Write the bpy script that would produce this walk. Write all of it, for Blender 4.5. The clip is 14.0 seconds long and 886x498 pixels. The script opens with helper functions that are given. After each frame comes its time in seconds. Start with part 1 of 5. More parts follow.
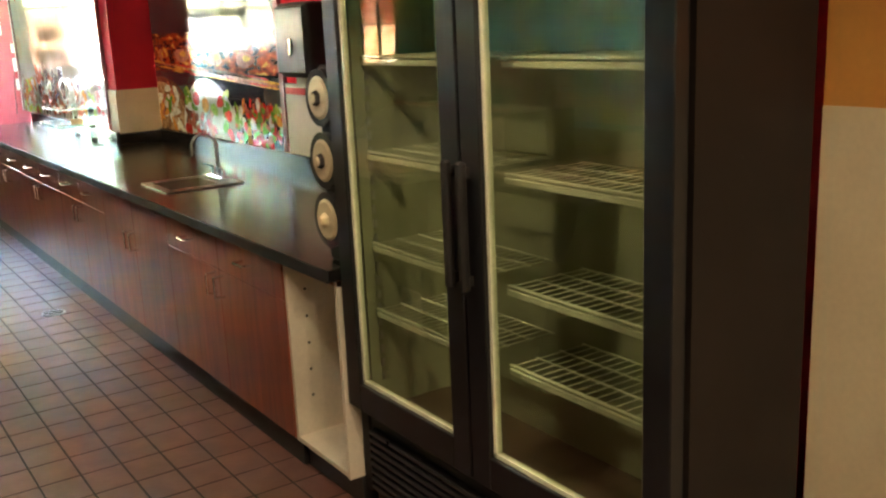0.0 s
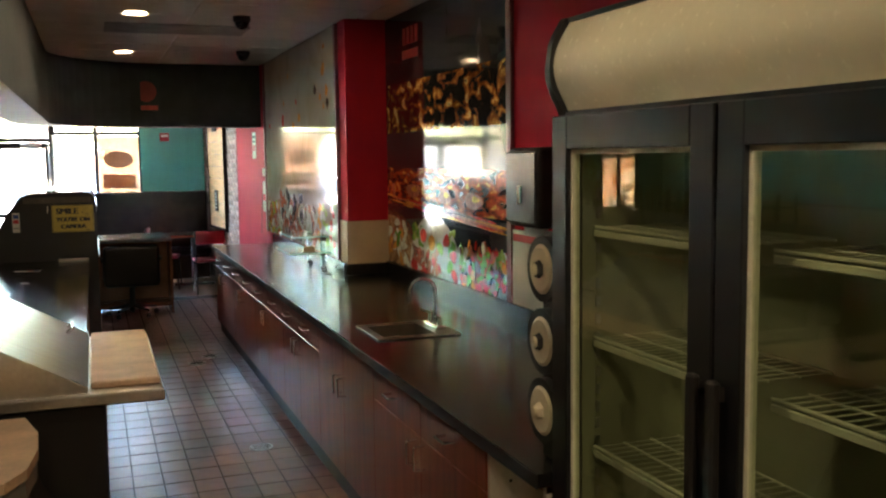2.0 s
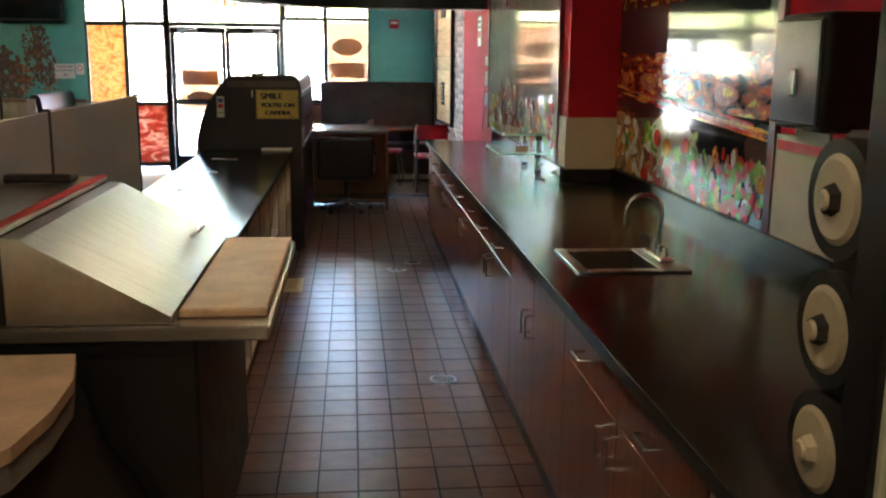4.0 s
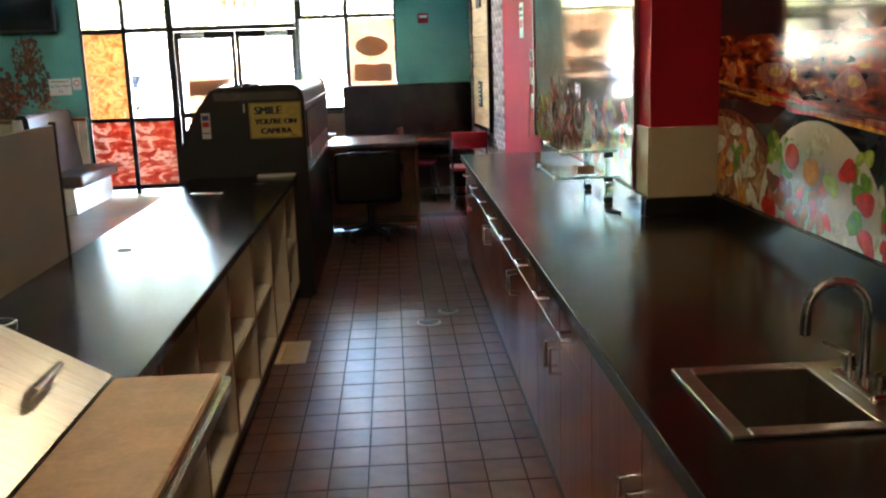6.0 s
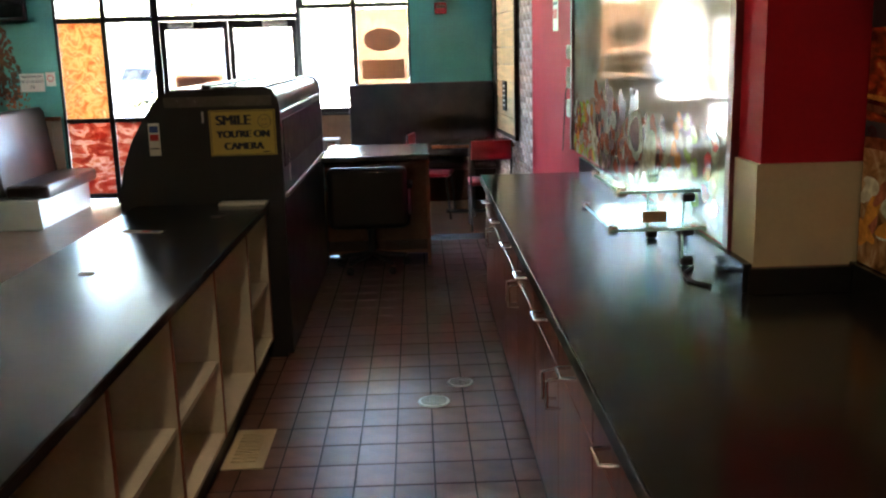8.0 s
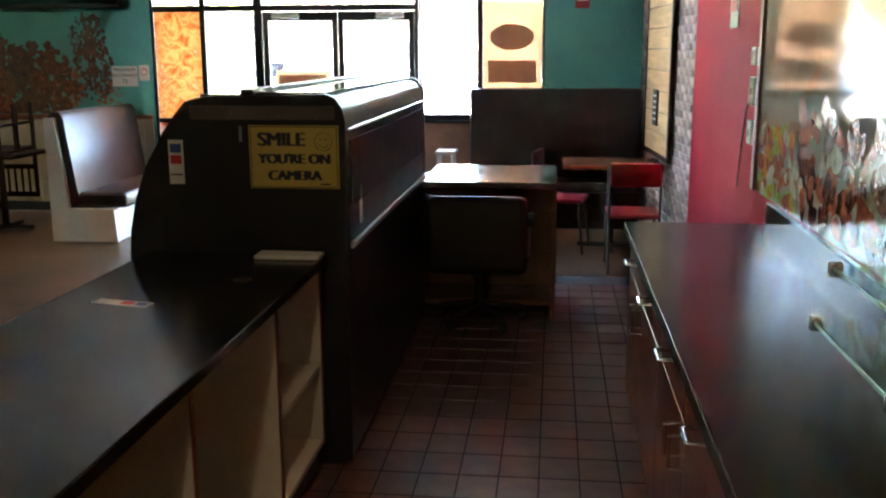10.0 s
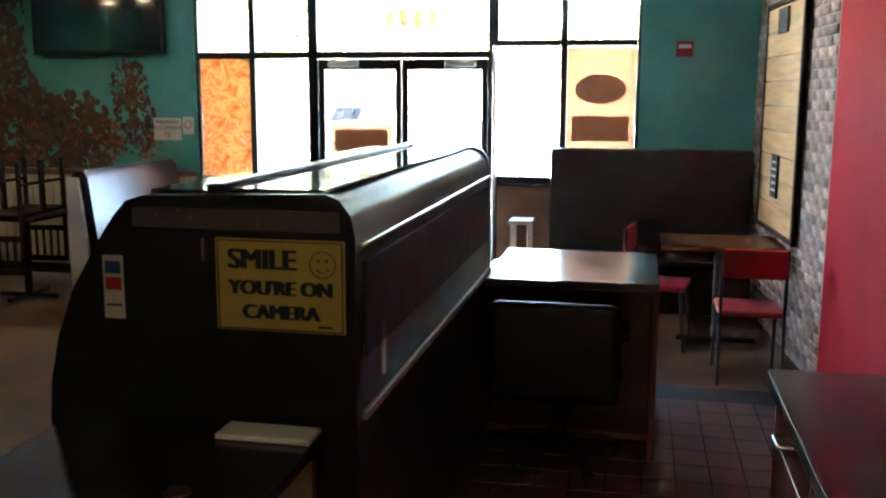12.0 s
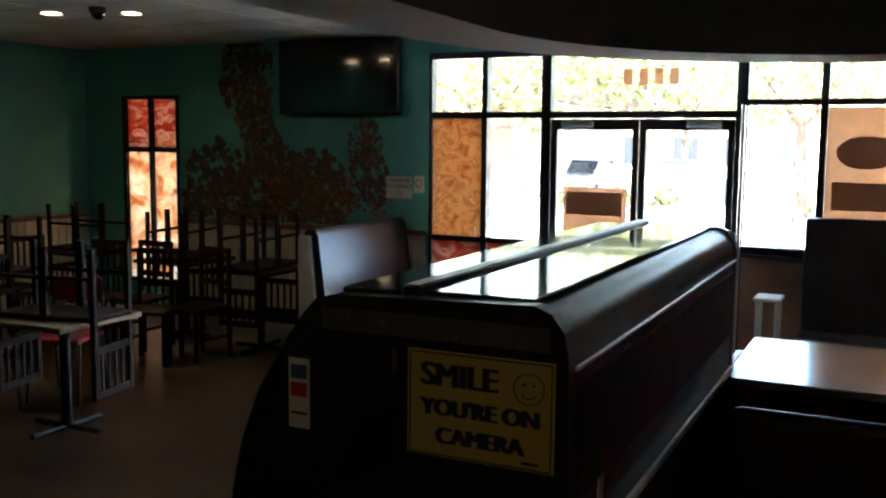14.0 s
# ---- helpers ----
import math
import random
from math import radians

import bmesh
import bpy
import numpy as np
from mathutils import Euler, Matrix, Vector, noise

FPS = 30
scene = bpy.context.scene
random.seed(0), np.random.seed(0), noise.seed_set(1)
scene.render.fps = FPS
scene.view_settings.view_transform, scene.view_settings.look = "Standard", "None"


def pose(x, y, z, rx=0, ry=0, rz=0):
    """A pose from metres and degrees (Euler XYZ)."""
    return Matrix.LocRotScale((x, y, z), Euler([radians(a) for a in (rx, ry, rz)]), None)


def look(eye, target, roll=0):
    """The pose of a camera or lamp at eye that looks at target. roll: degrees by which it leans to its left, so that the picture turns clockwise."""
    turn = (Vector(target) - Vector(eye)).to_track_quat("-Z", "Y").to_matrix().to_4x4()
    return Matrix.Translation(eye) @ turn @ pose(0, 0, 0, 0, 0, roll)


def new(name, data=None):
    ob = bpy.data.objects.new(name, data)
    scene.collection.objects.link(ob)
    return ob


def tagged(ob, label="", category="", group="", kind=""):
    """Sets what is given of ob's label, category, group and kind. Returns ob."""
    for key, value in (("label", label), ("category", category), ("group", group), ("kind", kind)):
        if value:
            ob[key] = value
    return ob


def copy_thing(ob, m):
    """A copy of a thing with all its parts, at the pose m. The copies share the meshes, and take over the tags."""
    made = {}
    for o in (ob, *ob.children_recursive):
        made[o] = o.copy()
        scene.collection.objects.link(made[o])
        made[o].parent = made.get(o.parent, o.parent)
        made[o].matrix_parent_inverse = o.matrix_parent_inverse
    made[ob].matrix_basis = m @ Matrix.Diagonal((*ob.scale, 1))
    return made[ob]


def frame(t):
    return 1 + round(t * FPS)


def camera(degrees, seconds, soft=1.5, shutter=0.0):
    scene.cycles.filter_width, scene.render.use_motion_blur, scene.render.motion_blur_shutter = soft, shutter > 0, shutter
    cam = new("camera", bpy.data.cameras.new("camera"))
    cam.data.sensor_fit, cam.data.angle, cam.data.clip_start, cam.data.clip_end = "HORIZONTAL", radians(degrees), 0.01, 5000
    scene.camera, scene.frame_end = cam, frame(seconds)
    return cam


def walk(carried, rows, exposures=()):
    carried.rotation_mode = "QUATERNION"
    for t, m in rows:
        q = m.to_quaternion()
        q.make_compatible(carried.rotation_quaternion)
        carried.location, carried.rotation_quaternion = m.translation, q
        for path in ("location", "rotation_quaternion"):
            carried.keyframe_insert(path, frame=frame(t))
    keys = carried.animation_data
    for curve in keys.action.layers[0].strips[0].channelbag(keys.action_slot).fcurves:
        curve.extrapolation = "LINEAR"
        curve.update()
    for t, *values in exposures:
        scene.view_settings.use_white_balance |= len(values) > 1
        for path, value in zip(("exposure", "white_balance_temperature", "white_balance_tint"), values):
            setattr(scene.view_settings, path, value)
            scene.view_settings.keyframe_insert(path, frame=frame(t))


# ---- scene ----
cam = camera(50.3, 14.0, soft=2.3)
PATH = [
    (0, (0.148, -0.016, 1.719), (1.237, 1.596, 1.255), -2.6),
    (0.5, (0.154, -0.02, 1.803), (1.26, 1.615, 1.48), -1.6),
    (1, (0.226, 0.054, 1.863), (1.269, 1.743, 1.619), -2.5),
    (1.5, (0.296, 0.174, 1.853), (1.178, 1.958, 1.661), -1.4),
    (2, (0.411, 0.421, 1.827), (1.101, 2.288, 1.63), -0.7),
    (2.5, (0.554, 0.705, 1.801), (1.053, 2.626, 1.551), -0.3),
    (3, (0.711, 0.993, 1.765), (1.027, 2.938, 1.424), 0.9),
    (3.2, (0.739, 1.046, 1.743), (1.001, 2.993, 1.372), 1.5),
    (5.5, (1.049, 2.742, 1.698), (1.155, 4.696, 1.285), -1.4),
    (6, (1.043, 3.095, 1.707), (1.136, 5.051, 1.301), -2.0),
    (6.5, (1.112, 3.485, 1.685), (1.194, 5.443, 1.286), -1.6),
    (7, (1.149, 3.813, 1.715), (1.23, 5.771, 1.314), -1.1),
    (7.2, (1.142, 3.956, 1.724), (1.223, 5.914, 1.321), -1.1),
    (9.3, (1.231, 5.619, 1.678), (1.132, 7.57, 1.247), -1.4),
    (9.5, (1.224, 5.779, 1.676), (1.096, 7.729, 1.251), -1.0),
    (10, (1.23, 6.164, 1.696), (1.003, 8.108, 1.285), -0.2),
    (10.5, (1.192, 6.543, 1.696), (0.896, 8.481, 1.303), -0.4),
    (11, (1.143, 6.906, 1.711), (0.816, 8.843, 1.331), -0.5),
    (11.5, (1.15, 7.212, 1.755), (0.788, 9.145, 1.393), 0.3),
    (12, (1.131, 7.465, 1.792), (0.735, 9.398, 1.466), 0.2),
    (12.5, (1.082, 7.653, 1.83), (0.65, 9.584, 1.544), -0.5),
    (13, (1.11, 7.75, 1.874), (0.56, 9.656, 1.622), -0.5),
    (13.5, (1.088, 7.841, 1.887), (0.37, 9.693, 1.654), -0.0),
    (14, (1.042, 7.873, 1.884), (0.178, 9.663, 1.658), 0.6),
]
walk(cam, [(t, look(eye, target, roll)) for t, eye, target, roll in PATH],
     exposures=[(0, 8.0), (0.5, 7.5), (1, 7.3), (1.5, 6.95), (2, 6.7), (3, 6.65), (6.5, 6.7), (9.5, 6.35), (11, 6.45), (12.5, 5.85), (13.2, 5.2), (14, 4.6)])

# ---- daylight and lamps ----
SUN_EL, SUN_AZ = radians(52), radians(205)
world = bpy.data.worlds.new("sky")
scene.world = world
world.use_nodes = True
wn = world.node_tree.nodes
sky = wn.new("ShaderNodeTexSky")
sky.sky_type = "NISHITA"
sky.sun_disc = False
sky.sun_elevation, sky.sun_rotation = SUN_EL, SUN_AZ
wn["Background"].inputs[1].default_value = 0.15
world.node_tree.links.new(sky.outputs[0], wn["Background"].inputs[0])
sun = new("sun", bpy.data.lights.new("sun", "SUN"))
sun.data.energy, sun.data.angle, sun.data.color = 5.0, radians(0.5), (1, 0.95, 0.86)
away = Vector((math.sin(SUN_AZ) * math.cos(SUN_EL), math.cos(SUN_AZ) * math.cos(SUN_EL), math.sin(SUN_EL)))
sun.matrix_world = look(away * 60, (0, 0, 0))


def lamp(x, y, z, power, size, color):
    d = bpy.data.lights.new("downlight", "AREA")
    d.shape, d.size, d.energy, d.color = "DISK", size, power, color
    ob = new("lamp_light", d)
    ob.matrix_world = pose(x, y, z)
    return ob


# ---- materials ----
def mat(name, color, rough=0.5, metal=0.0, var=0.15, scale=6.0, bump=0.05, fine=60.0, stretch=(1, 1, 1), rand=0.0, color2=None, spec=0.5, coat=0.0):
    m = bpy.data.materials.new(name)
    m.use_nodes = True
    n, l = m.node_tree.nodes, m.node_tree.links
    p = n["Principled BSDF"]
    tc, mp = n.new("ShaderNodeTexCoord"), n.new("ShaderNodeMapping")
    mp.inputs["Scale"].default_value = stretch
    l.new(tc.outputs["Object"], mp.inputs[0])
    big, small = n.new("ShaderNodeTexNoise"), n.new("ShaderNodeTexNoise")
    big.inputs["Scale"].default_value, small.inputs["Scale"].default_value = scale, fine
    big.inputs["Detail"].default_value = small.inputs["Detail"].default_value = 4
    l.new(mp.outputs[0], big.inputs[0]), l.new(mp.outputs[0], small.inputs[0])
    add = n.new("ShaderNodeMath")
    add.operation = "MULTIPLY_ADD"
    l.new(small.outputs[0], add.inputs[0])
    add.inputs[1].default_value = 0.5
    l.new(big.outputs[0], add.inputs[2])
    ramp = n.new("ShaderNodeMapRange")
    ramp.inputs[1].default_value, ramp.inputs[2].default_value = 0.5, 1.0
    l.new(add.outputs[0], ramp.inputs[0])
    mix = n.new("ShaderNodeMix")
    mix.data_type = "RGBA"
    c2 = color2 or tuple(min(1, c * (1 + var * 2)) for c in color)
    mix.inputs[6].default_value = (*[c * (1 - var) for c in color], 1)
    mix.inputs[7].default_value = (*c2, 1)
    l.new(ramp.outputs[0], mix.inputs[0])
    out = mix.outputs[2]
    if rand:
        oi, hsv = n.new("ShaderNodeObjectInfo"), n.new("ShaderNodeHueSaturation")
        mr = n.new("ShaderNodeMapRange")
        mr.inputs[3].default_value, mr.inputs[4].default_value = 1 - rand, 1 + rand
        l.new(oi.outputs["Random"], mr.inputs[0]), l.new(mr.outputs[0], hsv.inputs["Value"]), l.new(out, hsv.inputs["Color"])
        out = hsv.outputs[0]
    l.new(out, p.inputs["Base Color"])
    rr = n.new("ShaderNodeMapRange")
    rr.inputs[3].default_value, rr.inputs[4].default_value = max(0.02, rough * 0.8), min(1, rough * 1.25)
    l.new(small.outputs[0], rr.inputs[0]), l.new(rr.outputs[0], p.inputs["Roughness"])
    p.inputs["Metallic"].default_value = metal
    p.inputs["Specular IOR Level"].default_value = spec
    p.inputs["Coat Weight"].default_value = coat
    if bump:
        b = n.new("ShaderNodeBump")
        b.inputs["Strength"].default_value, b.inputs["Distance"].default_value = bump, 0.01
        l.new(add.outputs[0], b.inputs["Height"]), l.new(b.outputs[0], p.inputs["Normal"])
    return m


def ramp_mat(name, stops, scale=3.0, detail=6.0, rough=0.2, stretch=(1, 1, 1), distort=1.0, glow=0.0, kind="noise"):
    """A printed picture: bands of colour along a warped noise."""
    m = bpy.data.materials.new(name)
    m.use_nodes = True
    n, l = m.node_tree.nodes, m.node_tree.links
    p = n["Principled BSDF"]
    tc, mp = n.new("ShaderNodeTexCoord"), n.new("ShaderNodeMapping")
    mp.inputs["Scale"].default_value = stretch
    l.new(tc.outputs["Object"], mp.inputs[0])
    if kind == "cells":
        t = n.new("ShaderNodeTexVoronoi")
        t.inputs["Scale"].default_value = scale
        l.new(mp.outputs[0], t.inputs[0])
        sep = n.new("ShaderNodeSeparateColor")
        l.new(t.outputs["Color"], sep.inputs[0])
        src = sep.outputs[0]
    else:
        t = n.new("ShaderNodeTexNoise")
        t.inputs["Scale"].default_value, t.inputs["Detail"].default_value, t.inputs["Distortion"].default_value = scale, detail, distort
        l.new(mp.outputs[0], t.inputs[0])
        src = t.outputs[0]
    r = n.new("ShaderNodeValToRGB")
    e = r.color_ramp.elements
    while len(e) < len(stops):
        e.new(0.5)
    for el, (pos, col) in zip(e, stops):
        el.position, el.color = pos, (*col, 1)
    l.new(src, r.inputs[0]), l.new(r.outputs[0], p.inputs["Base Color"])
    p.inputs["Roughness"].default_value = rough
    if glow:
        tr, mx = n.new("ShaderNodeBsdfTranslucent"), n.new("ShaderNodeMixShader")
        l.new(r.outputs[0], tr.inputs[0])
        mx.inputs[0].default_value = glow
        l.new(p.outputs[0], mx.inputs[1]), l.new(tr.outputs[0], mx.inputs[2])
        l.new(mx.outputs[0], n["Material Output"].inputs[0])
    return m


def sheet_mat(name, color, glow=0.6):
    return ramp_mat(name, [(0.3, tuple(c * 0.85 for c in color)), (0.7, color)], 5, 3, 0.7, glow=glow)


def glass(name, tint=(1, 1, 1), gloss=0.0):
    m = bpy.data.materials.new(name)
    m.use_nodes = True
    n, l = m.node_tree.nodes, m.node_tree.links
    t, g, mx, f = n.new("ShaderNodeBsdfTransparent"), n.new("ShaderNodeBsdfGlossy"), n.new("ShaderNodeMixShader"), n.new("ShaderNodeMath")
    lw = n.new("ShaderNodeLayerWeight")
    lw.inputs[0].default_value = 0.2
    t.inputs[0].default_value = (*tint, 1)
    g.inputs["Roughness"].default_value = gloss
    f.operation = "MULTIPLY_ADD"
    f.inputs[1].default_value, f.inputs[2].default_value = 0.35, 0.025
    l.new(lw.outputs["Facing"], f.inputs[0])
    l.new(f.outputs[0], mx.inputs[0]), l.new(t.outputs[0], mx.inputs[1]), l.new(g.outputs[0], mx.inputs[2])
    l.new(mx.outputs[0], n["Material Output"].inputs[0])
    return m


def emitter(name, color, strength):
    m = bpy.data.materials.new(name)
    m.use_nodes = True
    p = m.node_tree.nodes["Principled BSDF"]
    p.inputs["Emission Color"].default_value = (*color, 1)
    p.inputs["Emission Strength"].default_value = strength
    return m


RED = mat("red_paint", (0.46, 0.016, 0.032), 0.6, var=0.08, scale=2, bump=0.03, spec=0.06)
DARKRED = mat("dark_red_trim", (0.12, 0.01, 0.012), 0.4)
CREAM = mat("cream_paint", (0.62, 0.52, 0.36), 0.5, var=0.06, scale=2)
ORANGE = mat("orange_paint", (0.55, 0.25, 0.06), 0.5, var=0.06, scale=2)
TEAL = mat("teal_paint", (0.11, 0.40, 0.37), 0.55, var=0.14, scale=1.6, bump=0.04)
WHITE = mat("white_paint", (0.75, 0.73, 0.68), 0.55, var=0.05)
DARKWALL = mat("charcoal_paint", (0.035, 0.045, 0.05), 0.6, var=0.15)
SOFFIT_UNDER = mat("soffit_cream", (0.55, 0.50, 0.42), 0.7, var=0.05)
CEIL = mat("ceiling_tile", (0.68, 0.66, 0.60), 0.9, var=0.05, fine=150, bump=0.2)
GRID = mat("ceiling_grid", (0.7, 0.69, 0.66), 0.5)
TILE = mat("quarry_tile", (0.125, 0.048, 0.036), 0.31, var=0.25, scale=9, bump=0.12, rand=0.2, color2=(0.17, 0.078, 0.06))
GROUT = mat("grout", (0.012, 0.011, 0.011), 0.8, var=0.3)
CONCRETE = mat("stained_concrete", (0.075, 0.030, 0.014), 0.34, var=0.35, scale=1.3, bump=0.02, fine=14, color2=(0.17, 0.078, 0.036), spec=0.25)
LAMINATE = mat("black_laminate", (0.012, 0.011, 0.011), 0.19, var=0.3, scale=3, bump=0.012, fine=200, spec=0.3)
KICK = mat("black_kick", (0.012, 0.012, 0.013), 0.45)
CHERRY = mat("cherry_wood", (0.19, 0.045, 0.02), 0.33, var=0.3, scale=3, fine=30, stretch=(8, 8, 0.8), rand=0.07, bump=0.03)
MELAMINE = mat("white_melamine", (0.66, 0.60, 0.50), 0.5, var=0.08, scale=3)
CHROME = mat("brushed_chrome", (0.75, 0.75, 0.76), 0.18, 1.0, var=0.05, bump=0.0)
STEEL = mat("stainless_steel", (0.55, 0.54, 0.52), 0.3, 1.0, var=0.12, stretch=(1, 14, 1), bump=0.02)
BLACK = mat("black_enamel", (0.009, 0.009, 0.011), 0.3, var=0.1, scale=2, fine=5, bump=0)
MATT = mat("matt_black", (0.013, 0.012, 0.012), 0.55, var=0.15, scale=3, fine=12, bump=0.02)
GLOSSBLACK = mat("gloss_black_top", (0.01, 0.012, 0.016), 0.09, var=0.1, fine=4, bump=0, coat=0.6)
BROWNBLACK = mat("fridge_side", (0.010, 0.007, 0.006), 0.6, var=0.2, scale=2, fine=6, spec=0.25)
LIGHTBOX = mat("lightbox_plastic", (0.78, 0.73, 0.55), 0.25, var=0.03, bump=0.0)
LINER = mat("fridge_liner", (0.42, 0.43, 0.30), 0.5, var=0.06)
WIRE = mat("coated_wire", (0.75, 0.76, 0.60), 0.35)
VINYL = mat("dark_vinyl", (0.03, 0.02, 0.018), 0.32, var=0.3, scale=5, bump=0.06)
REDVINYL = mat("red_vinyl", (0.33, 0.02, 0.03), 0.35, var=0.12)
PLANK = mat("pine_board", (0.62, 0.40, 0.18), 0.5, var=0.18, scale=2, fine=25, stretch=(1, 1, 9), rand=0.08)
BRICK = mat("whitewashed_brick", (0.34, 0.20, 0.17), 0.85, var=0.3, scale=14, bump=0.4, rand=0.4, color2=(0.55, 0.47, 0.44))
MORTAR = mat("mortar", (0.38, 0.33, 0.31), 0.9, var=0.15, scale=20, bump=0.3)
TABLEWOOD = mat("brown_table_wood", (0.16, 0.06, 0.03), 0.25, var=0.25, scale=3, stretch=(1, 8, 1))
DARKWOOD = mat("dark_stained_wood", (0.035, 0.018, 0.011), 0.6, var=0.3, scale=4, spec=0.2)
ALU = mat("dark_bronze_frame", (0.018, 0.02, 0.024), 0.35, 0.3, var=0.1)
SILVER = mat("bare_aluminium", (0.8, 0.78, 0.74), 0.3, 0.9)
PAPER = mat("paper", (0.78, 0.76, 0.70), 0.7, var=0.05)
YELLOW = mat("sign_yellow", (0.58, 0.44, 0.10), 0.4, var=0.05, bump=0)
INK = mat("sign_ink", (0.015, 0.02, 0.035), 0.5, bump=0)
REDINK = mat("red_ink", (0.55, 0.03, 0.03), 0.4, bump=0)
BLUEINK = mat("blue_ink", (0.04, 0.08, 0.28), 0.4, bump=0)
TANINK = mat("tan_ink", (0.45, 0.28, 0.14), 0.6, bump=0)
BOARD = mat("cutting_board", (0.62, 0.44, 0.30), 0.55, var=0.16, scale=7)
CONE = mat("speaker_cone", (0.55, 0.47, 0.33), 0.45, var=0.1)
PANE = glass("window_glass")
SNEEZE = glass("clear_shelf_glass", (0.86, 0.95, 0.93))
FRIDGEGLASS = glass("fridge_glass", (0.80, 0.84, 0.72))
GREYPANEL = mat("grey_panel", (0.20, 0.19, 0.17), 0.35, var=0.1, scale=2)
ASPHALT = mat("pale_worn_asphalt", (0.20, 0.195, 0.185), 0.9, var=0.25, scale=0.6, fine=40)
PAVING = mat("concrete_paving", (0.42, 0.40, 0.37), 0.9, var=0.12, scale=0.8)
BARK = mat("bark", (0.10, 0.07, 0.05), 0.9, var=0.3, scale=8, bump=0.4)
LEAF = mat("leaves", (0.08, 0.12, 0.025), 0.5, var=0.3, scale=1.2, bump=0, color2=(0.17, 0.19, 0.05))
STUCCO = mat("tan_stucco", (0.48, 0.38, 0.27), 0.9, var=0.1, scale=1)
ROOFING = mat("brown_roof", (0.12, 0.08, 0.06), 0.9)
DEEPGLASS = mat("dark_car_glass", (0.02, 0.025, 0.03), 0.06, bump=0)
RUBBER = mat("rubber", (0.015, 0.015, 0.015), 0.8)
GLOW_WARM = emitter("warm_lamp_face", (1, 0.72, 0.42), 0.5)


# ---- mesh helpers ----
ORIGIN = {}


def box(bm, x0, x1, y0, y1, z0, z1, bev=0.0, seg=1):
    m = Matrix.LocRotScale(((x0 + x1) / 2, (y0 + y1) / 2, (z0 + z1) / 2), None, (abs(x1 - x0), abs(y1 - y0), abs(z1 - z0)))
    geo = bmesh.ops.create_cube(bm, size=1, matrix=m)
    if bev:
        edges = list({e for v in geo["verts"] for e in v.link_edges})
        bmesh.ops.bevel(bm, geom=edges, offset=bev, segments=seg, affect="EDGES", profile=0.5)
    return bm


def rod(bm, a, b, r, r2=None, n=10, cap=True):
    a, b = Vector(a), Vector(b)
    d = b - a
    m = Matrix.Translation((a + b) / 2) @ d.to_track_quat("Z", "Y").to_matrix().to_4x4()
    bmesh.ops.create_cone(bm, cap_ends=cap, segments=n, radius1=r, radius2=r if r2 is None else r2, depth=d.length, matrix=m)
    return bm


def tube(bm, pts, r, n=8):
    for a, b in zip(pts, pts[1:]):
        rod(bm, a, b, r, n=n)
    for p in pts[1:-1]:
        bmesh.ops.create_uvsphere(bm, u_segments=n, v_segments=6, radius=r, matrix=Matrix.Translation(p))
    return bm


def prism(bm, outline, axis, a, b):
    """An outline of (u, v) drawn out along x, y or z from a to b."""
    put = {"x": lambda u, v, w: (w, u, v), "y": lambda u, v, w: (u, w, v), "z": lambda u, v, w: (u, v, w)}[axis]
    lo = [bm.verts.new(put(u, v, a)) for u, v in outline]
    hi = [bm.verts.new(put(u, v, b)) for u, v in outline]
    n = len(outline)
    bm.faces.new(lo), bm.faces.new(hi[::-1])
    for i in range(n):
        bm.faces.new((lo[i], hi[i], hi[(i + 1) % n], lo[(i + 1) % n]))
    bmesh.ops.recalc_face_normals(bm, faces=bm.faces)
    return bm


def ball(bm, c, r, sub=1, sz=(1, 1, 1)):
    bmesh.ops.create_icosphere(bm, subdivisions=sub, radius=r, matrix=Matrix.LocRotScale(c, None, sz))
    return bm


def bx(*a, **k):
    return box(bmesh.new(), *a, **k)


def finish(name, bm, material, smooth=False):
    me = bpy.data.meshes.new(name)
    bm.to_mesh(me)
    bm.free()
    if material:
        me.materials.append(material)
    if smooth:
        me.polygons.foreach_set("use_smooth", [True] * len(me.polygons))
        me.set_sharp_from_angle(angle=radians(40))
    return new(name, me)


def thing(name, at, label, category, group="", kind=""):
    ob = new(name)
    ob.empty_display_size = 0.1
    ob.location = at
    ORIGIN[ob.name] = Vector(at)
    return tagged(ob, label, category, group, kind)


def part(name, bm, material, parent, label="", smooth=False):
    o = ORIGIN[parent.name]
    bmesh.ops.translate(bm, verts=bm.verts, vec=-o)
    ob = finish(name, bm, material, smooth)
    ob.parent = parent
    ORIGIN[ob.name] = o
    return tagged(ob, label)


def solid(name, bm, material, label, category="", group="", kind="", smooth=False):
    ob = finish(name, bm, material, smooth)
    ORIGIN[ob.name] = Vector((0, 0, 0))
    return tagged(ob, label, category, group, kind)


def structure(name, bm, material, label=""):
    return solid(name, bm, material, label or name.replace("_", " "), "", "", "structure")


